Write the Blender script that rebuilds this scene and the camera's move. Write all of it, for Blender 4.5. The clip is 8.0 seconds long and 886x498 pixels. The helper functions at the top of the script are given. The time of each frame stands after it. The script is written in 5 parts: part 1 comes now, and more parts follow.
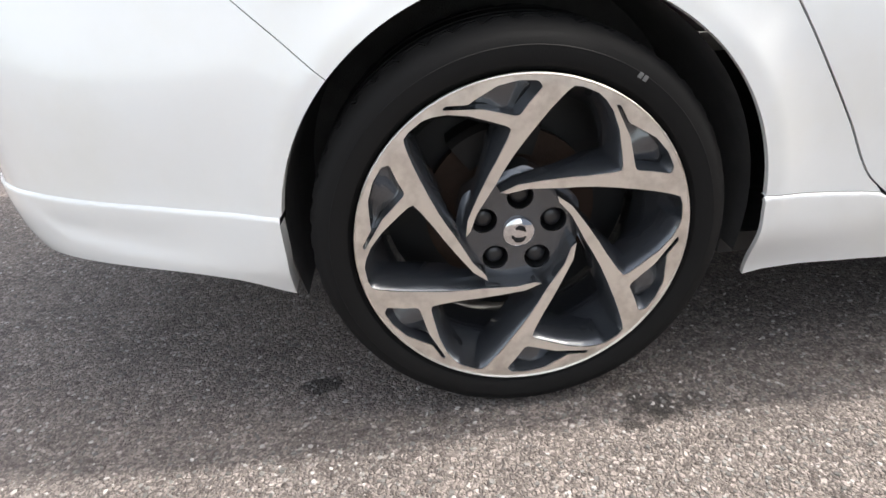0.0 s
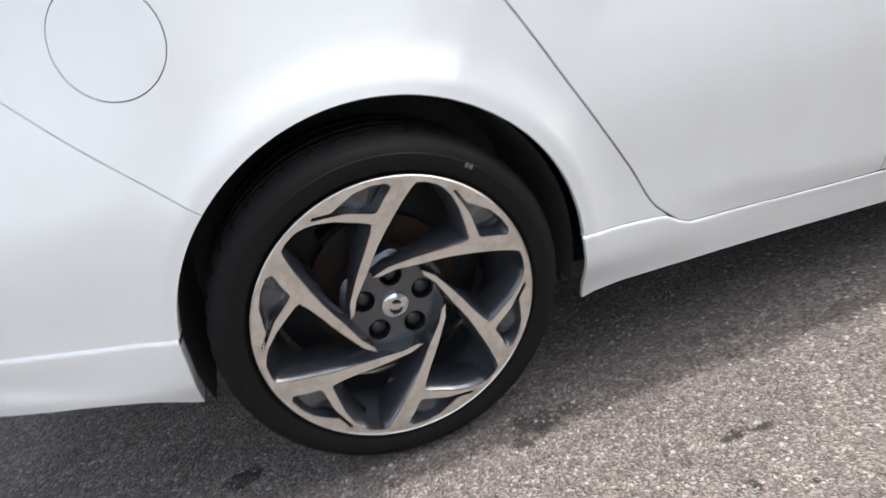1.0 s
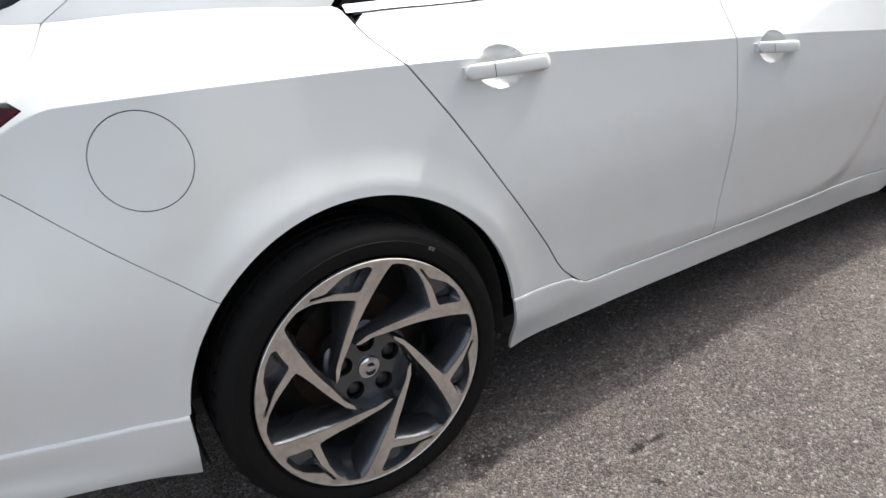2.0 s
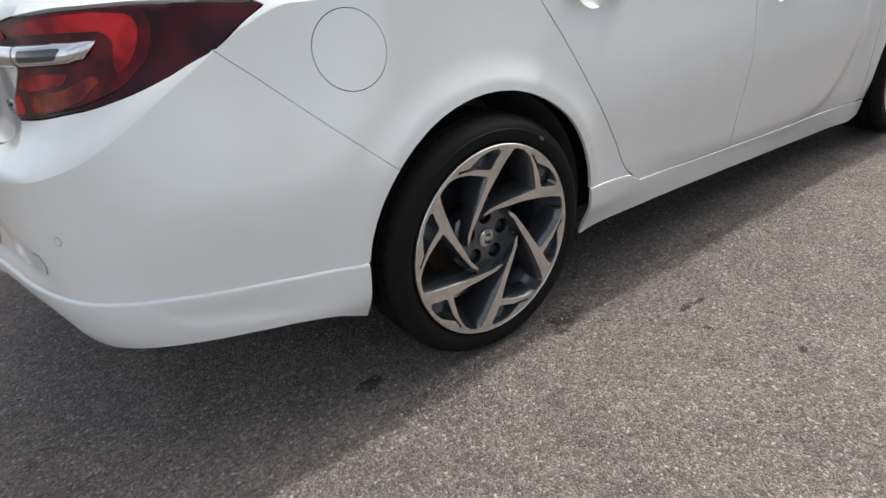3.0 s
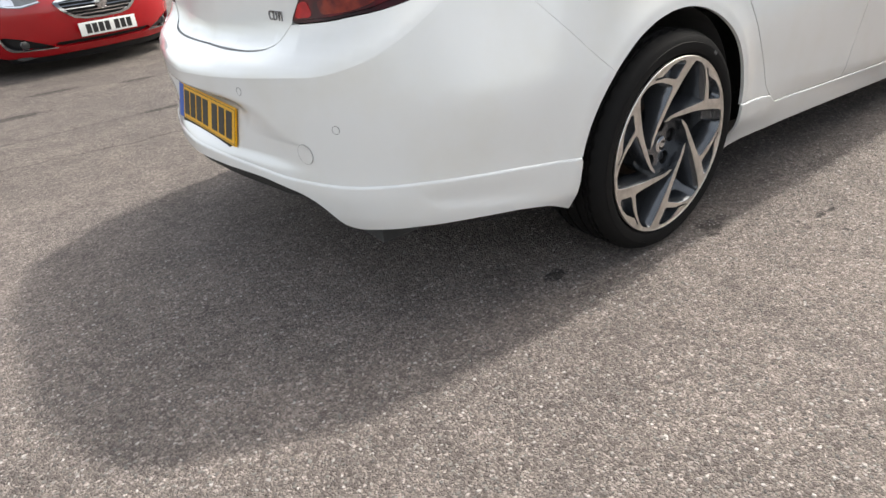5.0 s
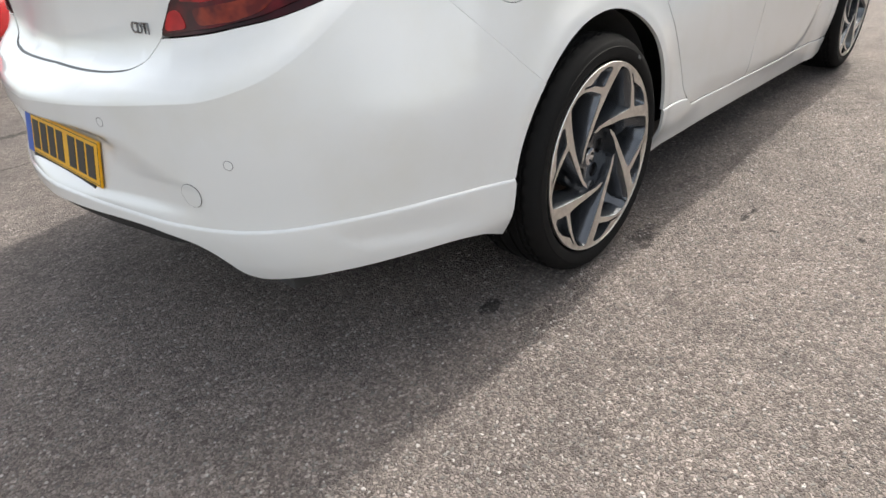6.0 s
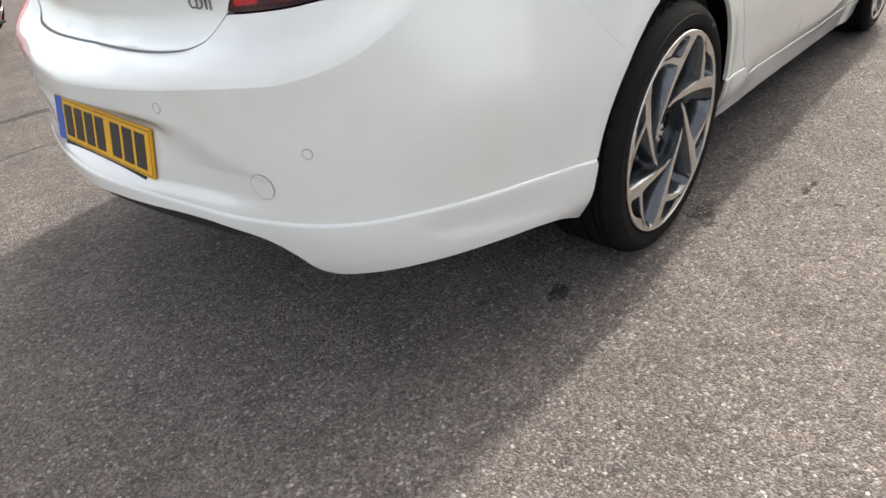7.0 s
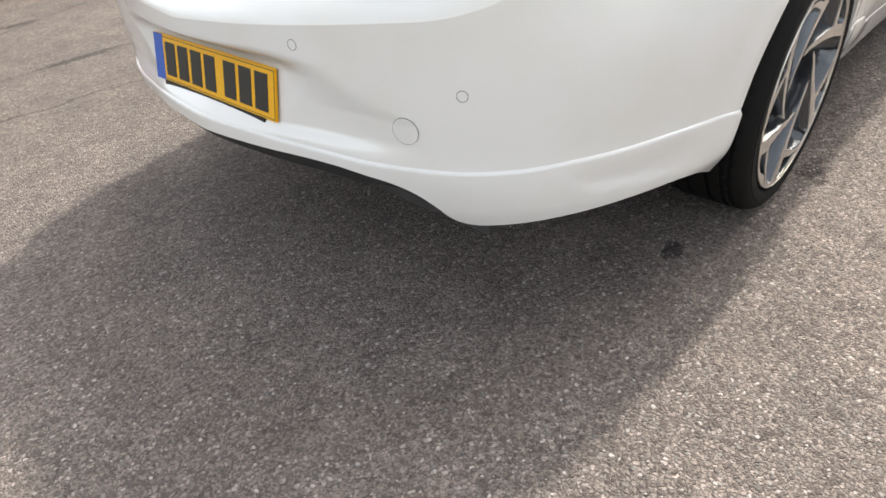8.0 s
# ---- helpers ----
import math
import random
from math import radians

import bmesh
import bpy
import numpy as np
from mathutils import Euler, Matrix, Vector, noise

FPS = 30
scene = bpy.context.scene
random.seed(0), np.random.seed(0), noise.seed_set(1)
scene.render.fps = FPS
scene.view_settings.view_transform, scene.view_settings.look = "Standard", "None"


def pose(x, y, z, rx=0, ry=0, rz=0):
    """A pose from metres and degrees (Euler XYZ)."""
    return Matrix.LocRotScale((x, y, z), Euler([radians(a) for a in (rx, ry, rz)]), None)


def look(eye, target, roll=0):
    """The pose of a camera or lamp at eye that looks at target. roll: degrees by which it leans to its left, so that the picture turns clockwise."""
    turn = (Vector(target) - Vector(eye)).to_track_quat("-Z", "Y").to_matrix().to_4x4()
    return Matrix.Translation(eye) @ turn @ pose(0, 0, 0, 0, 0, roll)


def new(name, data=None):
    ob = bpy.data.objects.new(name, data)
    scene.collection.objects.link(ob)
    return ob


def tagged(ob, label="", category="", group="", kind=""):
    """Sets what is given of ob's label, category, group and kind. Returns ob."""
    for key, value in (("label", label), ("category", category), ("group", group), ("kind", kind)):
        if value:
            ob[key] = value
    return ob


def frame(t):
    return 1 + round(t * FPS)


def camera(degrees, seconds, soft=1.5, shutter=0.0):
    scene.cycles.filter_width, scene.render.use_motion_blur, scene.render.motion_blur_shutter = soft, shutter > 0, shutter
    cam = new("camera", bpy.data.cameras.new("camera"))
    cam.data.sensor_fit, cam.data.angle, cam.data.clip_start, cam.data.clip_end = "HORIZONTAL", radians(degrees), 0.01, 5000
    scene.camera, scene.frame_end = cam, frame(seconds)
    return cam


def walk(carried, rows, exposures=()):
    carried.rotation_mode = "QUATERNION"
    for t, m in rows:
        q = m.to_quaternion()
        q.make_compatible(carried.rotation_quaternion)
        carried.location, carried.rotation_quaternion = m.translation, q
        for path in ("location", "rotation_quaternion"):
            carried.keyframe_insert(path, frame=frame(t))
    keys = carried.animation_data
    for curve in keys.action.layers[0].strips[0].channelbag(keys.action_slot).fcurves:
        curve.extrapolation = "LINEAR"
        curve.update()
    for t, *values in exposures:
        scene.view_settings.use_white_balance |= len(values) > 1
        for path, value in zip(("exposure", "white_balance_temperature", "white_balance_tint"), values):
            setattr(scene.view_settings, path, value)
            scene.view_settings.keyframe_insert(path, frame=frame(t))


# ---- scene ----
cam = camera(71.3, 8.0, shutter=0.18)
PATH = [
    (0, (-0.155, -0.862, 0.78), (-0.094, 0.909, -0.148), -4.2),
    (0.5, (-0.119, -0.957, 0.825), (-0.084, 0.802, -0.126), -6.8),
    (1, (-0.153, -0.969, 0.916), (0.305, 0.771, 0.044), -9.8),
    (1.2, (-0.163, -0.981, 0.971), (0.432, 0.733, 0.13), -7.9),
    (2.3, (-0.578, -1.087, 1.082), (0.436, 0.45, 0.3), -8.3),
    (2.5, (-0.697, -1.084, 1.072), (0.361, 0.396, 0.241), -8.6),
    (3, (-0.965, -1.134, 1.051), (0.068, 0.333, 0.167), -5.0),
    (3.5, (-1.154, -1.236, 1.066), (-0.209, 0.268, 0.147), -6.8),
    (4, (-1.316, -1.2, 1.021), (-0.406, 0.291, 0.047), -5.4),
    (4.2, (-1.384, -1.179, 1.015), (-0.455, 0.294, 0.032), -4.4),
    (5.3, (-1.587, -0.957, 0.988), (-0.515, 0.443, 0.043), -5.5),
    (5.5, (-1.541, -0.918, 0.98), (-0.4, 0.425, 0.034), -4.7),
    (6, (-1.464, -0.813, 0.977), (-0.221, 0.419, 0.008), -4.6),
    (6.5, (-1.452, -0.735, 0.985), (-0.186, 0.451, -0.01), -5.1),
    (7, (-1.529, -0.598, 0.98), (-0.299, 0.579, -0.069), -5.5),
    (7.5, (-1.597, -0.487, 0.966), (-0.404, 0.679, -0.136), -5.2),
    (8, (-1.667, -0.381, 0.961), (-0.525, 0.778, -0.201), -5.2),
]
EXPOSURES = [(0, 1.82, 6800, 8), (1, 1.60, 6550, 8), (2.5, 0.84, 6550, 7), (3.5, 1.08, 6850, 7), (5.5, 1.33, 7000, 7), (6.5, 1.29, 7000, 7), (7, 1.31, 7050, 7), (8, 1.53, 7250, 8)]
walk(cam, [(t, look(eye, target, roll)) for t, eye, target, roll in PATH], EXPOSURES)

# ---- light: a high sun from ahead of the car, under a bright sky ----
SUN = Vector((0.805, 0.12, 1.0)).normalized()
world = bpy.data.worlds.new("sky")
scene.world = world
world.use_nodes = True
wn = world.node_tree.nodes
sky = wn.new("ShaderNodeTexSky")
sky.sky_type, sky.sun_disc = "NISHITA", False
sky.sun_elevation, sky.sun_rotation = math.asin(SUN.z), math.atan2(SUN.x, SUN.y)
sky.air_density, sky.dust_density, sky.ozone_density = 1.0, 4.0, 1.0
haze = wn.new("ShaderNodeHueSaturation")
haze.inputs["Saturation"].default_value = 0.45
world.node_tree.links.new(sky.outputs[0], haze.inputs["Color"])
# broken cloud over the whole sky
way = wn.new("ShaderNodeTexCoord")
puff = wn.new("ShaderNodeTexNoise")
puff.inputs["Scale"].default_value, puff.inputs["Detail"].default_value, puff.inputs["Roughness"].default_value = 1.7, 3, 0.5
world.node_tree.links.new(way.outputs["Generated"], puff.inputs["Vector"])
cover = wn.new("ShaderNodeMapRange")
cover.interpolation_type = "SMOOTHSTEP"
cover.inputs["From Min"].default_value, cover.inputs["From Max"].default_value = 0.30, 0.72
cover.inputs["To Min"].default_value, cover.inputs["To Max"].default_value = 0.75, 1.5
world.node_tree.links.new(puff.outputs["Fac"], cover.inputs["Value"])
cloud = wn.new("ShaderNodeVectorMath")
cloud.operation = "SCALE"
world.node_tree.links.new(haze.outputs[0], cloud.inputs[0])
world.node_tree.links.new(cover.outputs[0], cloud.inputs["Scale"])
world.node_tree.links.new(cloud.outputs[0], wn["Background"].inputs["Color"])
wn["Background"].inputs["Strength"].default_value = 0.165
sun = new("sun", bpy.data.lights.new("sun", "SUN"))
sun.data.energy, sun.data.angle, sun.data.color = 1.95, radians(2.6), (1.0, 0.98, 0.95)
sun.matrix_world = look(SUN * 30, (0, 0, 0))

# ---- materials ----
def material(name, colour, rough=0.5, metal=0.0, coat=0.0, spec=0.5, mottle=0.0, scale=40.0, bump=0.0, bump_scale=200.0, rough_var=0.0):
    """A surface with colour mottling and fine relief at real-world size."""
    m = bpy.data.materials.new(name)
    m.use_nodes = True
    t = m.node_tree
    b = t.nodes["Principled BSDF"]
    b.inputs["Base Color"].default_value = (*colour, 1)
    b.inputs["Roughness"].default_value, b.inputs["Metallic"].default_value = rough, metal
    b.inputs["Coat Weight"].default_value, b.inputs["Coat Roughness"].default_value = coat, 0.04
    b.inputs["Specular IOR Level"].default_value = spec
    co = t.nodes.new("ShaderNodeTexCoord")
    if mottle or rough_var:
        n = t.nodes.new("ShaderNodeTexNoise")
        n.inputs["Scale"].default_value, n.inputs["Detail"].default_value = scale, 6
        t.links.new(co.outputs["Object"], n.inputs["Vector"])
        if mottle:
            mix = t.nodes.new("ShaderNodeMix")
            mix.data_type = "RGBA"
            mix.inputs[6].default_value = (*[c * (1 - mottle) for c in colour], 1)
            mix.inputs[7].default_value = (*[min(1, c * (1 + mottle)) for c in colour], 1)
            t.links.new(n.outputs["Fac"], mix.inputs[0])
            t.links.new(mix.outputs[2], b.inputs["Base Color"])
        if rough_var:
            r = t.nodes.new("ShaderNodeMapRange")
            r.inputs["To Min"].default_value, r.inputs["To Max"].default_value = max(0, rough - rough_var), rough + rough_var
            t.links.new(n.outputs["Fac"], r.inputs["Value"])
            t.links.new(r.outputs[0], b.inputs["Roughness"])
    if bump:
        n = t.nodes.new("ShaderNodeTexNoise")
        n.inputs["Scale"].default_value, n.inputs["Detail"].default_value = bump_scale, 4
        t.links.new(co.outputs["Object"], n.inputs["Vector"])
        p = t.nodes.new("ShaderNodeBump")
        p.inputs["Strength"].default_value, p.inputs["Distance"].default_value = bump, 0.002
        t.links.new(n.outputs["Fac"], p.inputs["Height"])
        t.links.new(p.outputs[0], b.inputs["Normal"])
    return m


def film_of_dirt(m, colour, scale, most):
    """Faint road film in soft patches over a paint."""
    t = m.node_tree
    b = t.nodes["Principled BSDF"]
    under = b.inputs["Base Color"].links[0].from_socket
    co = t.nodes.new("ShaderNodeTexCoord")
    n = t.nodes.new("ShaderNodeTexNoise")
    n.inputs["Scale"].default_value, n.inputs["Detail"].default_value, n.inputs["Roughness"].default_value = scale, 5, 0.55
    r = t.nodes.new("ShaderNodeMapRange")
    r.inputs["From Min"].default_value, r.inputs["From Max"].default_value = 0.48, 0.78
    r.inputs["To Max"].default_value = most
    mix = t.nodes.new("ShaderNodeMix")
    mix.data_type = "RGBA"
    mix.inputs[7].default_value = (*colour, 1)
    t.links.new(co.outputs["Object"], n.inputs["Vector"])
    t.links.new(n.outputs["Fac"], r.inputs["Value"])
    t.links.new(r.outputs[0], mix.inputs[0])
    t.links.new(under, mix.inputs[6])
    t.links.new(mix.outputs[2], b.inputs["Base Color"])


white = material("white_paint", (0.735, 0.741, 0.733), 0.28, coat=1.0, mottle=0.015, scale=2.5)
film_of_dirt(white, (0.66, 0.645, 0.58), 5.5, 0.42)
red_paint = material("red_paint", (0.33, 0.003, 0.007), 0.25, coat=0.5, mottle=0.05, scale=5.0)
black_plastic = material("black_plastic", (0.011, 0.011, 0.012), 0.5, spec=0.3, mottle=0.3, scale=60, bump=0.15, bump_scale=900)
liner = material("arch_liner", (0.045, 0.044, 0.044), 0.9, mottle=0.4, scale=30, bump=0.5, bump_scale=300)
rubber = material("tyre_rubber", (0.0075, 0.0072, 0.0072), 0.75, spec=0.15, mottle=0.35, scale=30, bump=0.15, bump_scale=500, rough_var=0.1)
machined = material("machined_alloy", (0.775, 0.748, 0.708), 0.36, metal=1.0, mottle=0.06, scale=25, bump=0.03, bump_scale=700, rough_var=0.06)
film_of_dirt(machined, (0.34, 0.31, 0.28), 34, 0.55)
graphite = material("graphite_paint", (0.082, 0.088, 0.099), 0.24, metal=0.65, coat=0.9, mottle=0.15, scale=30, rough_var=0.06)
bolt_black = material("black_steel", (0.022, 0.022, 0.024), 0.30, metal=0.3, coat=0.3)
# near-black that puts deep shade into the bolt wells and behind the spokes
shade_black = material("painted_shade", (0.006, 0.006, 0.007), 0.6)
badge_metal = material("badge_chrome", (0.30, 0.30, 0.31), 0.15, metal=1.0)
chrome = material("chrome", (0.66, 0.66, 0.68), 0.06, metal=1.0, mottle=0.03, scale=20)
rust = material("rusty_iron", (0.040, 0.022, 0.014), 0.75, metal=0.4, mottle=0.5, scale=40, bump=0.4, bump_scale=300)
iron = material("brake_iron", (0.018, 0.017, 0.017), 0.5, metal=0.7, mottle=0.4, scale=40)
glass_dark = material("tinted_glass", (0.010, 0.012, 0.014), 0.05, spec=0.3, mottle=0.1, scale=4)
yellow = material("plate_yellow", (0.80, 0.42, 0.012), 0.35, mottle=0.06, scale=20)
plate_white = material("plate_white", (0.72, 0.72, 0.70), 0.4, mottle=0.06, scale=20)
blue = material("plate_blue", (0.02, 0.10, 0.45), 0.35, mottle=0.06, scale=20)
ink = material("plate_black", (0.012, 0.012, 0.012), 0.4)
seal_grey = material("seal_rubber", (0.10, 0.105, 0.11), 0.55, mottle=0.2, scale=30)
seam_grey = material("seam_grey", (0.13, 0.13, 0.13), 0.6)
worn_print = material("worn_print", (0.13, 0.13, 0.128), 0.7)
pale_ink = material("pale_print", (0.26, 0.26, 0.255), 0.5)
grey_lens = material("grey_lens", (0.035, 0.036, 0.04), 0.12, metal=0.2, coat=1.0)

head_lens = material("head_lamp_lens", (0.16, 0.165, 0.17), 0.08, metal=0.5, coat=1.0, mottle=0.5, scale=14)
# blue-grey chosen for the tint the unseen wall gives the doors
wall_render = material("wall_render", (0.115, 0.140, 0.180), 0.9, mottle=0.2, scale=3.0, bump=0.3, bump_scale=60)


def chip_material():
    m = material("stone_chip", (0.3, 0.28, 0.26), 0.85, bump=0.3, bump_scale=400)
    t = m.node_tree
    g = t.nodes.new("ShaderNodeNewGeometry")
    r = t.nodes.new("ShaderNodeValToRGB")
    e = r.color_ramp.elements
    e[0].position, e[0].color = 0.0, (0.08, 0.075, 0.071, 1)
    e[1].position, e[1].color = 1.0, (0.40, 0.375, 0.355, 1)
    for p, c in ((0.45, (0.135, 0.126, 0.119, 1)), (0.8, (0.23, 0.216, 0.203, 1))):
        k = e.new(p)
        k.color = c
    t.links.new(g.outputs["Random Per Island"], r.inputs[0])
    t.links.new(r.outputs[0], t.nodes["Principled BSDF"].inputs["Base Color"])
    return m


chip_stone = chip_material()


def lens(name, dark, bright, split):
    """A red lens: a clear outer skin over cells of dark and bright red."""
    m = bpy.data.materials.new(name)
    m.use_nodes = True
    t = m.node_tree
    b = t.nodes["Principled BSDF"]
    b.inputs["Roughness"].default_value, b.inputs["Coat Weight"].default_value, b.inputs["Specular IOR Level"].default_value = 0.3, 0.25, 0.1
    b.inputs["Coat Roughness"].default_value = 0.03
    co = t.nodes.new("ShaderNodeTexCoord")
    n = t.nodes.new("ShaderNodeTexNoise")
    n.inputs["Scale"].default_value, n.inputs["Detail"].default_value = split, 2
    t.links.new(co.outputs["Object"], n.inputs["Vector"])
    r = t.nodes.new("ShaderNodeValToRGB")
    r.color_ramp.elements[0].position, r.color_ramp.elements[0].color = 0.40, (*dark, 1)
    r.color_ramp.elements[1].position, r.color_ramp.elements[1].color = 0.62, (*bright, 1)
    t.links.new(n.outputs["Fac"], r.inputs[0])
    t.links.new(r.outputs[0], b.inputs["Base Color"])
    return m


lens_dark = lens("dark_red_lens", (0.013, 0.0005, 0.002), (0.042, 0.001, 0.005), 9)
lens_mid = lens("deep_red_lens", (0.035, 0.0012, 0.003), (0.10, 0.003, 0.006), 20)
lens_red = lens("bright_red_lens", (0.16, 0.002, 0.005), (0.52, 0.012, 0.016), 14)
lens_amber = lens("amber_red_lens", (0.09, 0.006, 0.004), (0.22, 0.026, 0.010), 30)


def asphalt_material():
    m = bpy.data.materials.new("worn_asphalt")
    m.use_nodes = True
    t = m.node_tree
    N, L = t.nodes, t.links
    b = N["Principled BSDF"]
    co = N.new("ShaderNodeTexCoord")
    P = co.outputs["Object"]

    def noise_at(scale, detail=4, rough=0.6):
        n = N.new("ShaderNodeTexNoise")
        n.inputs["Scale"].default_value, n.inputs["Detail"].default_value, n.inputs["Roughness"].default_value = scale, detail, rough
        L.new(P, n.inputs["Vector"])
        return n.outputs["Fac"]

    def calc(op, a, c=None, clamp=False):
        n = N.new("ShaderNodeMath")
        n.operation, n.use_clamp = op, clamp
        for i, v in enumerate((a, c)):
            if v is None:
                continue
            if isinstance(v, (int, float)):
                n.inputs[i].default_value = v
            else:
                L.new(v, n.inputs[i])
        return n.outputs[0]

    def ramp(fac, stops):
        n = N.new("ShaderNodeValToRGB")
        e = n.color_ramp.elements
        while len(e) < len(stops):
            e.new(0.5)
        for k, (p, c) in zip(e, stops):
            k.position, k.color = p, (*c, 1)
        L.new(fac, n.inputs[0])
        return n.outputs[0]

    def mix(fac, a, c, blend="MIX"):
        n = N.new("ShaderNodeMix")
        n.data_type, n.blend_type = "RGBA", blend
        for i, v in ((0, fac), (6, a), (7, c)):
            if isinstance(v, (int, float)):
                n.inputs[i].default_value = v
            elif isinstance(v, tuple):
                n.inputs[i].default_value = (*v, 1)
            else:
                L.new(v, n.inputs[i])
        return n.outputs[2]

    # stones in the binder: each cell a chip of its own grey
    warp = N.new("ShaderNodeVectorMath")
    warp.operation = "ADD"
    wn2 = N.new("ShaderNodeTexNoise")
    wn2.inputs["Scale"].default_value = 90
    L.new(P, wn2.inputs["Vector"])
    half = N.new("ShaderNodeVectorMath")
    half.operation = "SCALE"
    half.inputs["Scale"].default_value = 0.006
    L.new(wn2.outputs["Color"], half.inputs[0])
    L.new(P, warp.inputs[0])
    L.new(half.outputs[0], warp.inputs[1])
    v = N.new("ShaderNodeTexVoronoi")
    v.inputs["Scale"].default_value = 105
    L.new(warp.outputs[0], v.inputs["Vector"])
    edge = N.new("ShaderNodeTexVoronoi")
    edge.feature = "DISTANCE_TO_EDGE"
    edge.inputs["Scale"].default_value = 105
    L.new(warp.outputs[0], edge.inputs["Vector"])
    v2 = N.new("ShaderNodeTexVoronoi")
    v2.inputs["Scale"].default_value = 260
    L.new(warp.outputs[0], v2.inputs["Vector"])
    sep = N.new("ShaderNodeSeparateColor")
    L.new(v.outputs["Color"], sep.inputs[0])
    chips = ramp(sep.outputs[0], [(0.0, (0.088, 0.076, 0.071)), (0.45, (0.182, 0.161, 0.151)), (0.86, (0.263, 0.235, 0.221)), (1.0, (0.385, 0.352, 0.334))])
    sep2 = N.new("ShaderNodeSeparateColor")
    L.new(v2.outputs["Color"], sep2.inputs[0])
    fines = ramp(sep2.outputs[1], [(0.0, (0.070, 0.061, 0.057)), (0.6, (0.150, 0.133, 0.125)), (1.0, (0.269, 0.240, 0.226))])
    joint = ramp(edge.outputs["Distance"], [(0.0, (0, 0, 0)), (0.22, (1, 1, 1))])
    chip_here = calc("MULTIPLY", joint, ramp(noise_at(120, 2), [(0.36, (0, 0, 0)), (0.50, (1, 1, 1))]))
    col = mix(chip_here, fines, chips)
    # wear: paler and browner areas, then dark oily ones
    wide = ramp(noise_at(0.9, 5), [(0.30, (0.84, 0.815, 0.815)), (0.70, (1.20, 1.155, 1.12))])
    col = mix(1.0, col, wide, "MULTIPLY")
    mid = ramp(noise_at(5, 6, 0.7), [(0.30, (0.74, 0.74, 0.75)), (0.70, (1.16, 1.15, 1.14))])
    col = mix(1.0, col, mid, "MULTIPLY")
    # the asphalt gets darker beyond the car, over a soft, uneven edge
    strip = N.new("ShaderNodeMapRange")
    strip.interpolation_type = "SMOOTHSTEP"
    strip.inputs["From Min"].default_value, strip.inputs["From Max"].default_value = 1.7, 3.2
    strip.inputs["To Min"].default_value, strip.inputs["To Max"].default_value = 1.0, 0.66
    sy = N.new("ShaderNodeSeparateXYZ")
    L.new(P, sy.inputs[0])
    L.new(calc("ADD", sy.outputs[1], calc("MULTIPLY", noise_at(1.1, 5, 0.6), 0.8)), strip.inputs["Value"])
    col = mix(1.0, col, strip.outputs[0], "MULTIPLY")
    ragged = calc("SUBTRACT", noise_at(38, 5, 0.75), 0.5)
    # damp and oily spots, with ragged outlines
    spots = [(-0.372, 0.100, 0.050, 0.030, 1.0), (0.235, -0.050, 0.060, 0.040, 0.8), (0.305, -0.035, 0.040, 0.022, 0.7), (0.18, -0.085, 0.030, 0.018, 0.8), (0.20, -0.02, 0.024, 0.02, 0.8),
             (0.538, -0.254, 0.035, 0.013, 1.0), (0.60, -0.262, 0.026, 0.010, 1.0), (0.574, -0.586, 0.018, 0.013, 1.0), (0.581, -0.400, 0.009, 0.008, 1.0),
             (0.49, -0.36, 0.010, 0.014, 1.0), (0.72, 0.02, 0.08, 0.03, 0.4), (1.05, -0.06, 0.16, 0.05, 0.35), (1.42, -0.10, 0.22, 0.05, 0.3),
             (-0.60, 3.37, 0.24, 0.05, 0.9), (-1.46, 4.05, 0.24, 0.07, 0.9), (-1.12, 4.72, 0.22, 0.06, 0.9), (-0.53, 4.55, 0.16, 0.06, 0.9)]
    spx = N.new("ShaderNodeSeparateXYZ")
    L.new(P, spx.inputs[0])
    dark = None
    for x, y, rx, ry, strong in spots:
        ax = calc("DIVIDE", calc("SUBTRACT", spx.outputs[0], x), rx)
        ay = calc("DIVIDE", calc("SUBTRACT", spx.outputs[1], y), ry)
        q = calc("ADD", calc("MULTIPLY", ax, ax), calc("MULTIPLY", ay, ay))
        q = calc("ADD", q, calc("MULTIPLY", ragged, 5.5))
        q = calc("MULTIPLY", calc("MULTIPLY", calc("SUBTRACT", 1.0, q, True), 1.6, True), strong)
        dark = q if dark is None else calc("MAXIMUM", dark, q)
    col = mix(calc("MULTIPLY", dark, 0.82), col, (0.018, 0.016, 0.015))
    # long cracks beyond the car
    wander = calc("MULTIPLY", calc("SUBTRACT", noise_at(2.2, 6, 0.65), 0.5), 0.30)
    crack = None
    for a, c, off in ((0.0, 1.0, 3.36), (-0.43, 0.90, 4.27), (0.5, 0.86, 4.65), (0.12, 1.0, 2.62)):
        q = calc("ADD", calc("MULTIPLY", spx.outputs[0], a), calc("MULTIPLY", spx.outputs[1], c))
        q = calc("ABSOLUTE", calc("ADD", calc("SUBTRACT", q, off), wander))
        q = calc("SUBTRACT", 1.0, calc("DIVIDE", q, 0.014), True)
        far = calc("GREATER_THAN", spx.outputs[1], 2.05)
        q = calc("MULTIPLY", q, far)
        crack = q if crack is None else calc("MAXIMUM", crack, q)
    crack = calc("MULTIPLY", crack, ramp(noise_at(1.3, 2), [(0.36, (0, 0, 0)), (0.50, (1, 1, 1))]))
    col = mix(calc("MULTIPLY", crack, 0.8), col, (0.03, 0.027, 0.025))
    L.new(col, b.inputs["Base Color"])
    rough = N.new("ShaderNodeMapRange")
    rough.inputs["To Min"].default_value, rough.inputs["To Max"].default_value = 0.75, 0.95
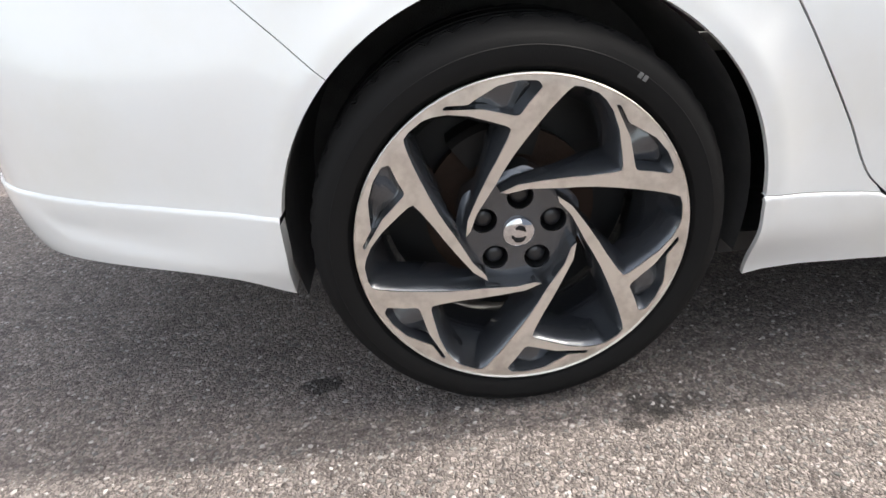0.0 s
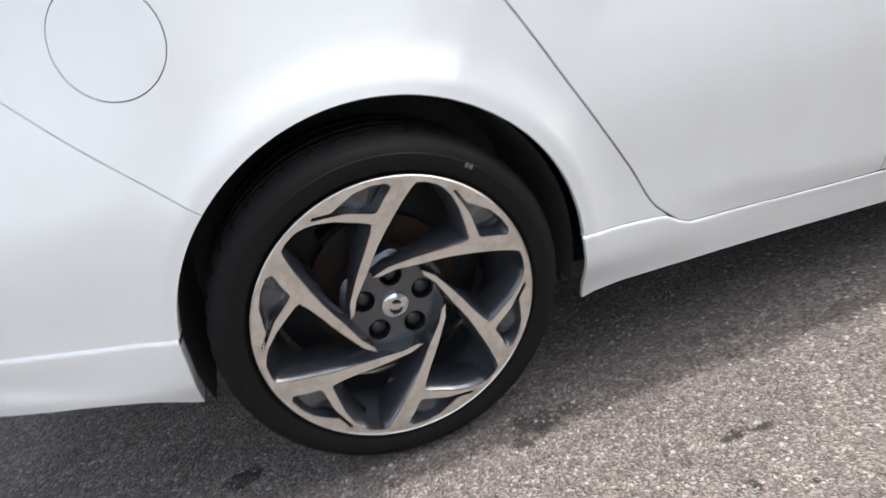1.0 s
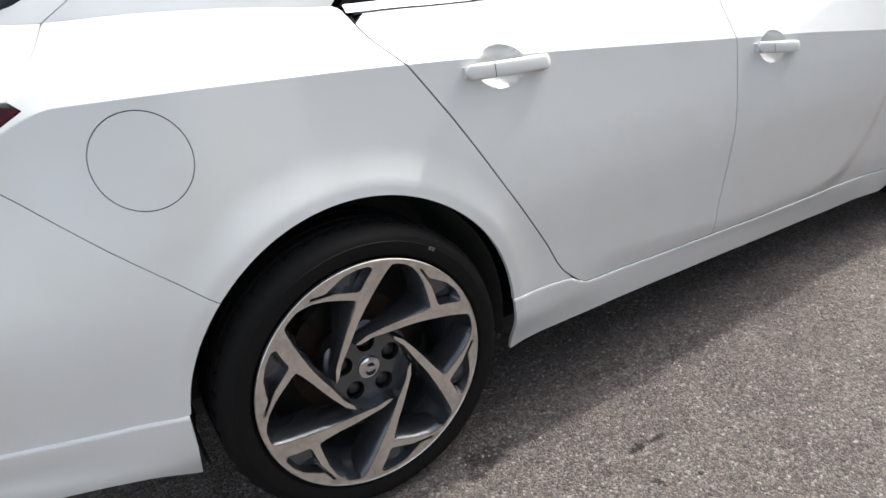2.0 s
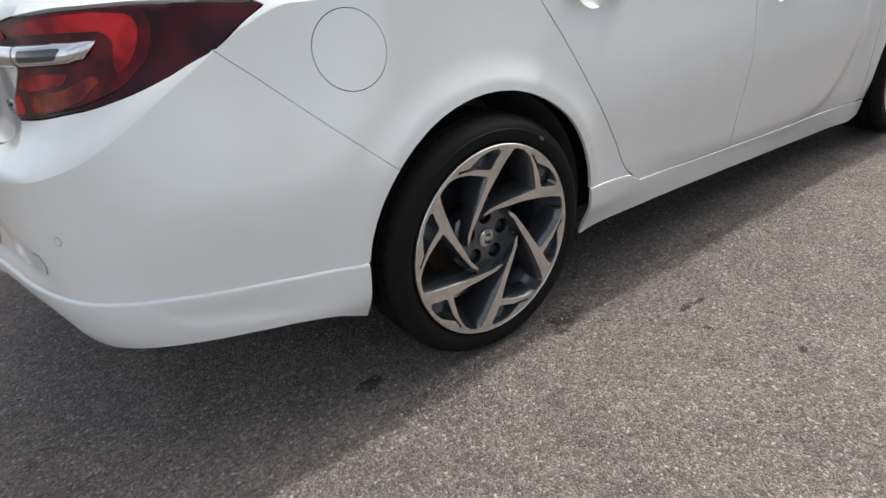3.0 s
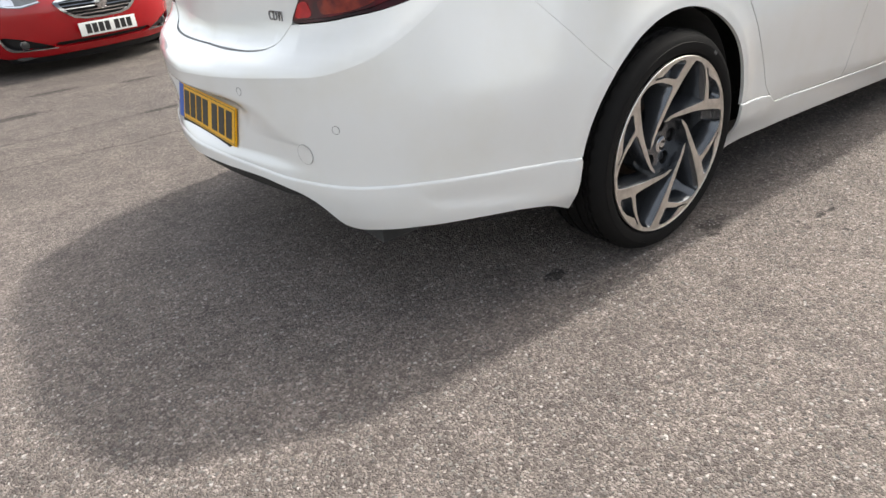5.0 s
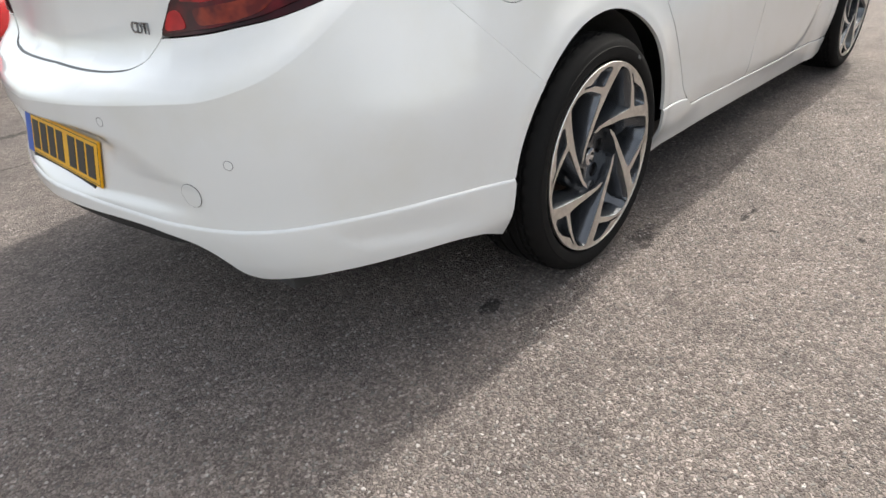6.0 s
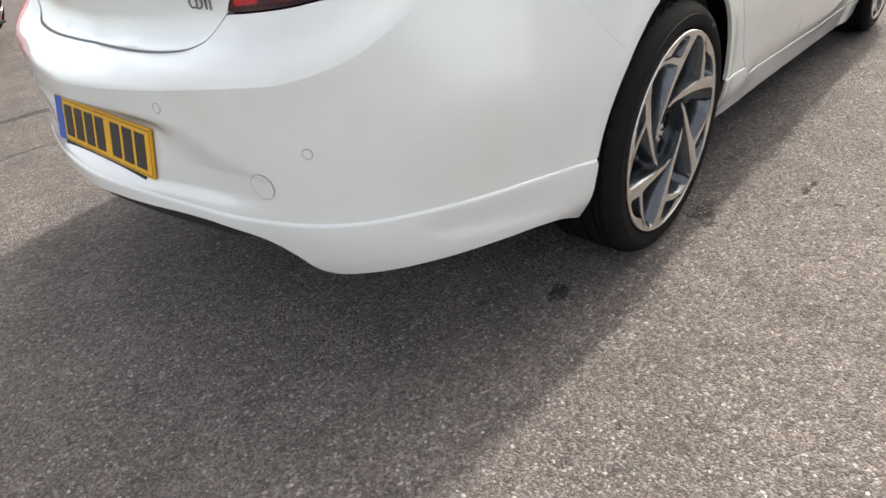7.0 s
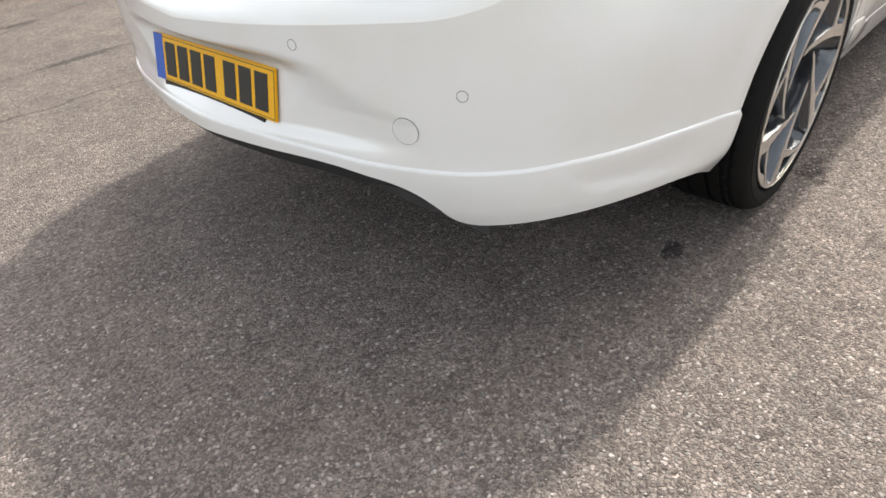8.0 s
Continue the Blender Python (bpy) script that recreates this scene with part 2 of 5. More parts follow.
    L.new(noise_at(60, 2), rough.inputs["Value"])
    L.new(rough.outputs[0], b.inputs["Roughness"])
    b.inputs["Specular IOR Level"].default_value = 0.3
    h = calc("ADD", calc("MULTIPLY", chip_here, 0.6), calc("MULTIPLY", v2.outputs["Distance"], -0.35))
    h = calc("ADD", h, calc("MULTIPLY", noise_at(25, 5), 0.8))
    h = calc("SUBTRACT", h, calc("MULTIPLY", crack, 2.0))
    bp = N.new("ShaderNodeBump")
    bp.inputs["Strength"].default_value, bp.inputs["Distance"].default_value = 1.0, 0.0065
    L.new(h, bp.inputs["Height"])
    L.new(bp.outputs[0], b.inputs["Normal"])
    return m


asphalt = asphalt_material()


# ---- the white car's outer skin, as a function of u (round the plan, from the tail's middle) and height ----
YC = 0.95          # the car's middle line
WB = 2.737         # wheelbase
HUB_Z = 0.332


def pchip(xs, ys):
    """A smooth curve through the points that never overshoots."""
    xs, ys = np.array(xs, float), np.array(ys, float)
    h, s = np.diff(xs), np.diff(ys) / np.diff(xs)
    d = np.zeros(len(xs))
    same = s[:-1] * s[1:] > 0
    w1, w2 = 2 * h[1:] + h[:-1], h[1:] + 2 * h[:-1]
    inner = np.zeros(len(s) - 1)
    inner[same] = (w1 + w2)[same] / (w1[same] / s[:-1][same] + w2[same] / s[1:][same])
    d[1:-1], d[0], d[-1] = inner, s[0], s[-1]

    def at(x):
        x = np.clip(np.asarray(x, float), xs[0], xs[-1])
        i = np.clip(np.searchsorted(xs, x, side="right") - 1, 0, len(h) - 1)
        t = (x - xs[i]) / h[i]
        return (ys[i] * (1 + 2 * t) * (1 - t) ** 2 + h[i] * d[i] * t * (1 - t) ** 2
                + ys[i + 1] * t * t * (3 - 2 * t) + h[i] * d[i + 1] * t * t * (t - 1))
    return at


def step(a, b, x):
    """0 to 1 from a to b, eased; a may lie above b."""
    t = np.clip((np.asarray(x, float) - a) / (b - a), 0, 1)
    return t * t * (3 - 2 * t)


PLAN = [(-1.085, 0.95), (-1.078, 0.86), (-1.064, 0.74), (-1.034, 0.60), (-0.992, 0.43), (-0.94, 0.295), (-0.86, 0.19),
        (-0.75, 0.115), (-0.60, 0.055), (-0.40, 0.012), (-0.2, -0.003), (0, -0.0065), (0.3, -0.0065), (0.6, -0.0055), (1.2, -0.0035),
        (1.9, -0.0015), (2.4, 0.0), (2.737, 0.0015), (3.05, 0.03), (3.3, 0.12), (3.48, 0.28), (3.6, 0.55), (3.64, 0.8), (3.65, 0.95)]
_p = np.array(PLAN)
_q = np.concatenate([[0], np.cumsum(np.hypot(*np.diff(_p, axis=0).T))])


def _smooth_plan():
    """A fine, softened polyline through the plan's points, by its own length."""
    q = np.linspace(0, _q[-1], 1200)
    x, y = pchip(_q, _p[:, 0])(q), pchip(_q, _p[:, 1])(q)
    k = np.exp(-np.linspace(-2.2, 2.2, 45) ** 2)
    k /= k.sum()
    pad = 22
    xe = np.concatenate([x[pad:0:-1], x, x[-2:-pad - 2:-1]])
    ye = np.concatenate([2 * YC - y[pad:0:-1], y, 2 * YC - y[-2:-pad - 2:-1]])
    x, y = np.convolve(xe, k, "valid"), np.convolve(ye, k, "valid")
    u = np.concatenate([[0], np.cumsum(np.hypot(np.diff(x), np.diff(y)))])
    nx, ny = np.gradient(y, u), -np.gradient(x, u)
    n = np.hypot(nx, ny)
    return u, x, y, nx / n, ny / n


_u, _x, _y, _nx, _ny = _smooth_plan()
U_END = _u[-1]
U_SIDE, U_CORNER = float(np.interp(-0.42, _x[:700], _u[:700])), float(np.interp(-0.995, _x[:700], _u[:700]))
LOW_REAR = pchip([0.15, 0.29, 0.33, 0.40, 0.56, 0.62, 1.0], [0.09, 0.030, 0.012, 0.0, 0.0, 0.001, 0.006])
LOW_SIDE = pchip([0.08, 0.18, 0.25, 0.33, 0.45, 0.60, 0.70, 0.80, 0.90, 1.0], [0.065, 0.045, 0.030, 0.016, 0.010, 0.004, 0.014, 0.030, 0.046, 0.060])
HIGH_REAR = pchip([0.0, 0.012, 0.028, 0.05, 0.08, 0.11, 0.17, 0.27, 0.35, 0.41, 0.45, 0.53, 0.85], [0.0, 0.0045, 0.0185, 0.042, 0.066, 0.077, 0.085, 0.092, 0.105, 0.125, 0.165, 0.335, 1.1])
HIGH_SIDE = pchip([1.05, 1.10, 1.44, 1.5], [0.150, 0.195, 0.46, 0.74])
# the crease that runs over the bumper, up under the lamps and along the shoulder
CREASE = pchip([0, 0.31, 0.56, 0.64, 0.77, 0.875, 0.98, 1.07, 1.17, 1.28, 1.45, 1.66, 1.79, 2.15, 2.9, 3.3, 4.0, 6.0],
               [0.646, 0.661, 0.680, 0.686, 0.716, 0.764, 0.827, 0.879, 0.935, 0.970, 0.968, 0.960, 0.954, 0.930, 0.868, 0.835, 0.77, 0.70])
# the bent-in blade along the foot of the doors
BLADE = pchip([2.30, 2.874, 3.338, 3.50, 3.60, 3.70, 3.75, 3.797, 3.835, 3.87, 3.95], [0.392, 0.330, 0.292, 0.300, 0.335, 0.41, 0.465, 0.540, 0.619, 0.72, 0.86])
FRONT = pchip([0.10, 0.2, 0.3, 0.5, 0.64, 0.72, 0.78, 0.84, 0.90, 0.97, 1.44, 1.5],
              [0.12, 0.06, 0.02, 0.0, 0.03, 0.07, 0.13, 0.30, 0.62, 1.15, 2.0, 2.2])
ARCH_R = 0.380


def u_of_x(x):
    return np.interp(x, _x[250:1080], _u[250:1080])




def skin(u, z, out=0.0):
    """Points of the skin (right half); out: metres proud of it."""
    u, z = np.asarray(u, float), np.asarray(z, float)
    left, u = u < 0, np.abs(u)
    x, y, nx, ny = (np.interp(u, _u, a) for a in (_x, _y, _nx, _ny))
    side = step(U_CORNER - 0.12, U_SIDE + 0.03, u)
    crest = CREASE(u)
    above = np.maximum(z - crest, 0)
    base = np.minimum(z, crest)
    rear_d = LOW_REAR(base) + HIGH_REAR(above)
    side_d = np.where(z < 1.05, LOW_SIDE(base) + (0.150 - LOW_SIDE(crest)) * above / (1.05 - crest), HIGH_SIDE(z))
    d = rear_d * (1 - side) + side_d * side
    # the shoulder draws in towards the tail; the boot lid is flatter than the bumper
    d = d + 0.040 * step(1.52, 1.08, u) * step(0.62, 1.14, u) * step(0.52, 0.92, z)
    d = d + 1.1 * np.maximum(z - 0.992, 0) * step(0.30, 0.75, u) * step(1.72, 1.30, u)
    d = d + 0.062 * np.clip(1 - (u / 0.56) ** 2, 0, 1) * step(0.02, 0.075, above)
    bend = (BLADE(u) - z) / np.sqrt(1 + ((BLADE(u + 0.004) - BLADE(u - 0.004)) / 0.008) ** 2)
    d = d + 0.011 * step(-0.018, 0.07, bend) * step(2.26, 2.5, u) * (1 - step(3.80, 3.98, u))
    nose = step(u_of_x(2.75), u_of_x(3.40), u)
    d = d * (1 - nose) + FRONT(z) * nose
    d = d + 0.022 * (1 - step(0.20, 0.31, z)) * (1 - step(2.1, 2.5, u)) * side
    # flared lips of the two wheel openings
    for cx in (0.008, WB + 0.004):
        r = np.hypot(x - cx, z - 0.342)
        d = d - 0.0095 * np.clip((0.470 - r) / 0.068, 0, 1) ** 1.6 * step(0.20, 0.42, z)
    # recess for the number plate
    e = np.abs(y - YC) / np.interp(z, [0.40, 0.47, 0.505, 0.527, 0.554, 0.590, 0.608, 0.62], [0.62, 0.62, 0.595, 0.53, 0.475, 0.415, 0.34, 0.30])
    d = d + np.maximum(np.clip(-1.0275 + 0.24 * (z - 0.51) - x - d, 0, 0.09) * (1 - step(0.58, 1.03, e)), 0.015 * (1 - step(0.60, 1.03, e))) * step(0.428, 0.462, z) * (1 - step(0.562, 0.616, z)) * (x < -0.9)
    d = d - out
    y = y - ny * d
    return np.stack([x - nx * d, np.where(left, 2 * YC - y, y), z + 0 * x], -1)


# ---- the cabin above the belt line, from the belt (v = 0) to the roof's edge (v = CAB_V) ----
CAB_V = 0.50
ZB = pchip([0, 0.5, 0.9, 1.14, 1.26, 1.4, 1.6, 1.80, 2.04, 2.4, 2.96, 3.5, 4.08], [1.085, 1.085, 1.092, 1.104, 1.099, 1.099, 1.090, 1.071, 1.063, 1.058, 1.038, 1.010, 0.978])


def _cabin_loop():
    u = np.linspace(0, 4.08, 260)
    p = skin(u, ZB(u))
    th = np.linspace(0, math.pi / 2, 90)[1:]
    x0, y0, z0 = p[-1]
    cowl = np.stack([x0 + (2.70 - x0) * np.sin(th), YC - (YC - y0) * np.cos(th) ** 0.8, z0 + 0.035 * np.sin(th)], -1)
    way = 4.08 + np.cumsum(np.linalg.norm(np.diff(np.concatenate([p[-1:], cowl]), axis=0), axis=1))
    return np.concatenate([u, way]), np.concatenate([p, cowl])


CAB_I, CAB_B = _cabin_loop()
CAB_END = float(CAB_I[-1])
ROOF_X = pchip([0, 0.9, 1.2, 1.5, 1.9, 2.4, 3.2, 4.08, 4.5, CAB_END], [0.28, 0.24, 0.22, 0.30, 0.48, 0.78, 1.12, 1.48, 1.58, 1.64])
ROOF_Y = pchip([0, 0.9, 1.2, 1.5, 1.9, 2.4, 3.2, 4.08, 4.5, CAB_END], [0.95, 0.58, 0.48, 0.435, 0.415, 0.405, 0.405, 0.455, 0.65, 0.95])
ROOF_Z = pchip([0, 0.9, 1.2, 1.5, 1.9, 2.4, 3.2, 4.08, 4.5, CAB_END], [1.462, 1.440, 1.420, 1.412, 1.418, 1.424, 1.420, 1.415, 1.440, 1.462])


def cabin(i, v, out=0.0):
    """Points of the cabin's skin; i: the way round from the tail's middle, v: up from the belt."""
    i, v = np.asarray(i, float), np.asarray(v, float)
    left, i = i < 0, np.abs(i)

    def foot(k):
        return np.stack([np.interp(k, CAB_I, CAB_B[:, c]) for c in range(3)], -1)

    def head(k):
        return np.stack([ROOF_X(k), ROOF_Y(k), ROOF_Z(k)], -1)
    s = np.clip(v / CAB_V, 0, 1)[..., None]
    a, b = foot(i), head(i)
    e = 0.01
    across = (foot(i + e) - foot(i - e)) * (1 - s) + (head(i + e) - head(i - e)) * s
    n = np.cross(across, b - a)
    n /= np.maximum(np.linalg.norm(n, axis=-1), 1e-9)[..., None]
    p = a * (1 - s) + b * s + n * (0.032 * 4 * s * (1 - s) + np.asarray(out)[..., None])
    p[..., 1] = np.where(left, 2 * YC - p[..., 1], p[..., 1])
    return p


# ---- building helpers ----


def root(name, at, label, category):
    ob = new(name)
    ob.empty_display_size = 0.2
    ob.matrix_basis = at
    return tagged(ob, label, category)


def link(name, me, mat, parent, label="", m=None):
    """A mesh as one part of its thing; m: its pose in the parent's own space."""
    ob = new(name, me)
    if mat is not None and not me.materials:
        me.materials.append(mat)
    ob.parent = parent
    if m is not None:
        ob.matrix_basis = m
    if label:
        ob["label"] = label
    return ob


def part(name, bm, mat, parent, label="", m=None, smooth=True):
    bmesh.ops.recalc_face_normals(bm, faces=bm.faces)
    me = bpy.data.meshes.new(name)
    for f in bm.faces:
        f.smooth = smooth
    bm.to_mesh(me)
    bm.free()
    if smooth:
        me.set_sharp_from_angle(angle=radians(35))
    return link(name, me, mat, parent, label, m)


def inside(poly, pts):
    """Which points lie inside the closed polygon."""
    x, y = pts[:, 0], pts[:, 1]
    hit = np.zeros(len(pts), bool)
    for (x0, y0), (x1, y1) in zip(poly, np.roll(poly, -1, 0)):
        if y0 != y1:
            hit ^= ((y0 > y) != (y1 > y)) & (x < (x1 - x0) * (y - y0) / (y1 - y0) + x0)
    return hit


def dense(poly, gap):
    out = []
    for a, b in zip(poly, np.roll(poly, -1, 0)):
        n = max(1, int(math.ceil(np.hypot(*(b - a)) / gap)))
        out += [a + (b - a) * k / n for k in range(n)]
    return np.array(out)


def rounded(poly, r, n=5):
    """The polygon with its corners cut round."""
    out = []
    poly = np.array(poly, float)
    for p, q, s in zip(np.roll(poly, 1, 0), poly, np.roll(poly, -1, 0)):
        a, b = p - q, s - q
        la, lb = np.hypot(*a), np.hypot(*b)
        k = min(r, la * 0.45, lb * 0.45)
        a, b = q + a / la * k, q + b / lb * k
        for i in range(n + 1):
            t = i / n
            out.append((1 - t) ** 2 * a + 2 * t * (1 - t) * q + t * t * b)
    return np.array(out)


def fill(outline, holes, grid, gap, extra=()):
    """Triangles of a flat region with holes: points, faces, and the boundary loops."""
    from mathutils.geometry import delaunay_2d_cdt
    loops = [dense(np.array(l, float), gap) for l in (outline, *holes)]
    pts, edges, at = [], [], 0
    for l in loops:
        pts += [tuple(p) for p in l]
        edges += [(at + i, at + (i + 1) % len(l)) for i in range(len(l))]
        at += len(l)
    lo, hi = loops[0].min(0), loops[0].max(0)
    gx, gy = np.meshgrid(np.arange(lo[0] + grid / 2, hi[0], grid), np.arange(lo[1] + grid / 2, hi[1], grid))
    g = np.stack([gx.ravel(), gy.ravel()], -1)
    keep = inside(loops[0], g)
    for l in loops[1:]:
        keep &= ~inside(l, g)
    g = g[keep]
    rim = np.concatenate(loops)
    if len(g):
        known = np.concatenate([rim, np.array(extra, float)]) if len(extra) else rim
        far = np.array([np.min(np.hypot(*(known - p).T)) for p in g]) > grid * 0.40
        pts += [tuple(p) for p in g[far]]
    if len(extra):
        ex = np.array(extra, float)
        ex = ex[inside(loops[0], ex)]
        for l in loops[1:]:
            ex = ex[~inside(l, ex)]
        if len(ex):
            ex = ex[np.array([np.min(np.hypot(*(rim - p).T)) for p in ex]) > 0.0012]
            pts += [tuple(p) for p in ex]
    v, _, f, *_ = delaunay_2d_cdt([Vector(p) for p in pts], edges, [], 2, 1e-7)
    v = np.array([tuple(p) for p in v])
    cen = np.array([v[list(k)].mean(0) for k in f])
    ok = inside(loops[0], cen)
    for l in loops[1:]:
        ok &= ~inside(l, cen)
    return v, [tuple(k) for k, o in zip(f, ok) if o]


def sheet(name, mat, parent, outline, holes=(), out=0.0, thick=0.014, grid=0.024, gap=0.012, label="", at=None, fn=None, lip=0.0012, extra=()):
    """A panel that follows the skin inside an outline of (u, z), with turned-in edges."""
    fn = fn or skin
    v, faces = fill(outline, holes, grid, gap, extra)
    P = fn(v[:, 0], v[:, 1], out)
    e = 0.0008
    du = fn(v[:, 0] + e, v[:, 1], out) - fn(v[:, 0] - e, v[:, 1], out)
    dz = fn(v[:, 0], v[:, 1] + e, out) - fn(v[:, 0], v[:, 1] - e, out)
    nrm = np.cross(du, dz)
    nrm /= np.maximum(np.linalg.norm(nrm, axis=1), 1e-9)[:, None]
    count = {}
    for f in faces:
        for a, b in zip(f, f[1:] + f[:1]):
            key = (min(a, b), max(a, b))
            count[key] = None if key in count else (a, b)
    border = [e for e in count.values() if e]
    rimv = sorted({i for e in border for i in e})
    n = len(P)
    back = {i: n + k for k, i in enumerate(rimv)}
    verts = np.concatenate([P, P[rimv] - nrm[rimv] * thick])
    verts[rimv] -= nrm[rimv] * lip
    allf, normals = [], []
    for f in faces:
        a, b, c = P[list(f)]
        if np.dot(np.cross(b - a, c - a), nrm[f[0]]) < 0:
            f = f[::-1]
        allf.append(f)
        normals += [nrm[i] for i in f]
    for a, b in border:
        q = (b, a, back[a], back[b])
        fn_ = np.cross(verts[a] - verts[b], verts[back[b]] - verts[b])
        fn_ /= max(np.linalg.norm(fn_), 1e-9)
        allf.append(q)
        normals += [fn_] * 4
    me = bpy.data.meshes.new(name)
    me.from_pydata(verts.tolist(), [], allf)
    me.polygons.foreach_set("use_smooth", [True] * len(allf))
    me.normals_split_custom_set([tuple(x) for x in normals])
    return link(name, me, mat, parent, label, at)


def lathe(profile, n=64, axis="y", close=False, lids=2):
    """A body of revolution from (radius, depth) pairs, round the y axis."""
    bm = bmesh.new()
    rings = []
    for r, d in profile:
        rings.append([bm.verts.new((r * math.cos(2 * math.pi * i / n), d, r * math.sin(2 * math.pi * i / n))) for i in range(n)])
    pairs = list(zip(rings, rings[1:])) + ([(rings[-1], rings[0])] if close else [])
    for a, b in pairs:
        for i in range(n):
            bm.faces.new((a[i], a[(i + 1) % n], b[(i + 1) % n], b[i]))
    if not close:
        for ring in (rings[0], rings[-1])[2 - lids:]:
            if profile[rings.index(ring)][0] < 0.2:
                bm.faces.new(ring)
    return bm


def box(x0, x1, y0, y1, z0, z1, bevel=0.0):
    bm = bmesh.new()
    bmesh.ops.create_cube(bm, size=1)
    bmesh.ops.transform(bm, matrix=Matrix.LocRotScale(((x0 + x1) / 2, (y0 + y1) / 2, (z0 + z1) / 2), None, (x1 - x0, y1 - y0, z1 - z0)), verts=bm.verts)
    if bevel:
        bmesh.ops.bevel(bm, geom=bm.edges, offset=bevel, segments=2, affect="EDGES", profile=0.6)
    return bm


def tube(points, r, n=8):
    """A round bar along points."""
    bm = bmesh.new()
    pts = [Vector(p) for p in points]
    rings = []
    for i, p in enumerate(pts):
        d = (pts[min(i + 1, len(pts) - 1)] - pts[max(i - 1, 0)]).normalized()
        a = d.orthogonal().normalized()
        b = d.cross(a)
        rr = r[i] if isinstance(r, (list, tuple)) else r
        rings.append([bm.verts.new(p + (a * math.cos(2 * math.pi * k / n) + b * math.sin(2 * math.pi * k / n)) * rr) for k in range(n)])
    for a, b in zip(rings, rings[1:]):
        for k in range(n):
            bm.faces.new((a[k], a[(k + 1) % n], b[(k + 1) % n], b[k]))
    bm.faces.new(rings[0])
    bm.faces.new(rings[-1])
    return bm


def letters(name, text, size, mat, parent, m, depth=0.0015, label="", stretch=1.0):
    """Raised lettering as a mesh, in the xy plane of m."""
    cu = bpy.data.curves.new(name, "FONT")
    cu.body, cu.size, cu.extrude, cu.align_x, cu.align_y = text, size, depth, "CENTER", "CENTER"
    tmp = bpy.data.objects.new(name, cu)
    me = bpy.data.meshes.new_from_object(tmp)
    bpy.data.objects.remove(tmp)
    me.materials.clear()
    return link(name, me, mat, parent, label, m @ Matrix.Diagonal((stretch, 1, 1, 1)))


# ---- the white car ----
CAR_AT = Matrix.Translation((0.85, YC, 0))
car = root("hatchback_car", CAR_AT, "white five-door hatchback parked on worn asphalt", "car")
HOME = CAR_AT.inverted()


def circle(cx, cz, r, n=48, a0=0.0, a1=360.0):
    return [(cx + r * math.cos(radians(a0 + (a1 - a0) * i / n)), cz + r * math.sin(radians(a0 + (a1 - a0) * i / n))) for i in range(n if a1 - a0 == 360 else n + 1)]


def uz(pts):
    """Side points given by x instead of u."""
    return [(float(u_of_x(x)), z) for x, z in pts]


def along(pts, n=40):
    """A smooth run of points through (u, z) control points, u rising."""
    f = pchip([p[0] for p in pts], [p[1] for p in pts])
    return [(float(u), float(f(u))) for u in np.linspace(pts[0][0], pts[-1][0], n)]


def upright(pts, n=24):
    """The same for a line on which z rises."""
    f = pchip([p[1] for p in pts], [p[0] for p in pts])
    return [(float(f(z)), float(z)) for z in np.linspace(pts[0][1], pts[-1][1], n)]


def arch(cx, a0, a1, r=ARCH_R, n=30):
    return uz([(cx + r * math.cos(radians(a0 + (a1 - a0) * i / n)), 0.342 + r * math.sin(radians(a0 + (a1 - a0) * i / n))) for i in range(n + 1)])


def mirrored(line):
    """An outline over both halves of the car from its right half, which runs from u = 0 to u = 0."""
    return line + [(-u, z) for u, z in line[::-1][1:-1]]


def flip(line):
    return [(-u, z) for u, z in line]


REAR_C, FRONT_C = 0.008, WB + 0.004
SEAM = [(0, 0.432), (0.18, 0.432), (0.334, 0.425), (0.506, 0.417), (0.68, 0.418), (0.774, 0.421), (0.888, 0.425), (1.086, 0.421), (1.20, 0.413), (1.335, 0.401)]
LOWER = [(0, 0.396), (0.28, 0.400), (0.40, 0.396), (0.46, 0.389), (0.54, 0.377), (0.58, 0.362), (0.62, 0.334), (0.655, 0.300), (0.70, 0.290), (0.77, 0.294),
         (0.88, 0.301), (1.01, 0.303), (1.12, 0.299), (1.23, 0.283), (1.325, 0.243)]
BOOT_LOW = [(0, 0.708), (0.116, 0.709), (0.28, 0.713), (0.385, 0.722), (0.435, 0.736), (0.475, 0.761), (0.510, 0.787)]
LAMP_LOW = [(0.510, 0.788), (0.671, 0.800), (0.726, 0.807), (0.819, 0.818), (0.877, 0.829), (0.93, 0.842), (0.994, 0.862), (1.056, 0.886), (1.101, 0.902), (1.176, 0.949), (1.224, 0.974)]
LAMP_TOP = [(0.474, 0.944), (0.515, 0.965), (0.562, 0.980), (0.65, 0.992), (0.78, 0.999), (0.92, 0.999), (1.046, 0.993), (1.139, 0.986), (1.196, 0.983), (1.224, 0.978)]
HATCH_SEAM = [(1.199, 0.987), (1.222, 1.027), (1.240, 1.05), (1.259, 1.098)]
DOOR_SEAM = [(1.819, 1.078), (1.835, 1.053), (1.850, 1.015), (1.902, 0.949), (1.993, 0.818), (2.098, 0.646), (2.207, 0.476), (2.262, 0.385), (2.30, 0.352)]
SILL_TOP = [(2.09, 0.371), (2.20, 0.364), (2.285, 0.356), (2.345, 0.324), (2.45, 0.315), (2.885, 0.292), (3.13, 0.281), (3.71, 0.256), (4.06, 0.236)]
B_SEAM = [(2.887, 0.295), (2.884, 0.344), (2.912, 0.513), (2.945, 0.706), (2.960, 0.858), (2.955, 1.02)]
F_SEAM = [(4.000, 0.243), (4.001, 0.365), (4.004, 0.548), (3.994, 0.744), (3.97, 0.955)]
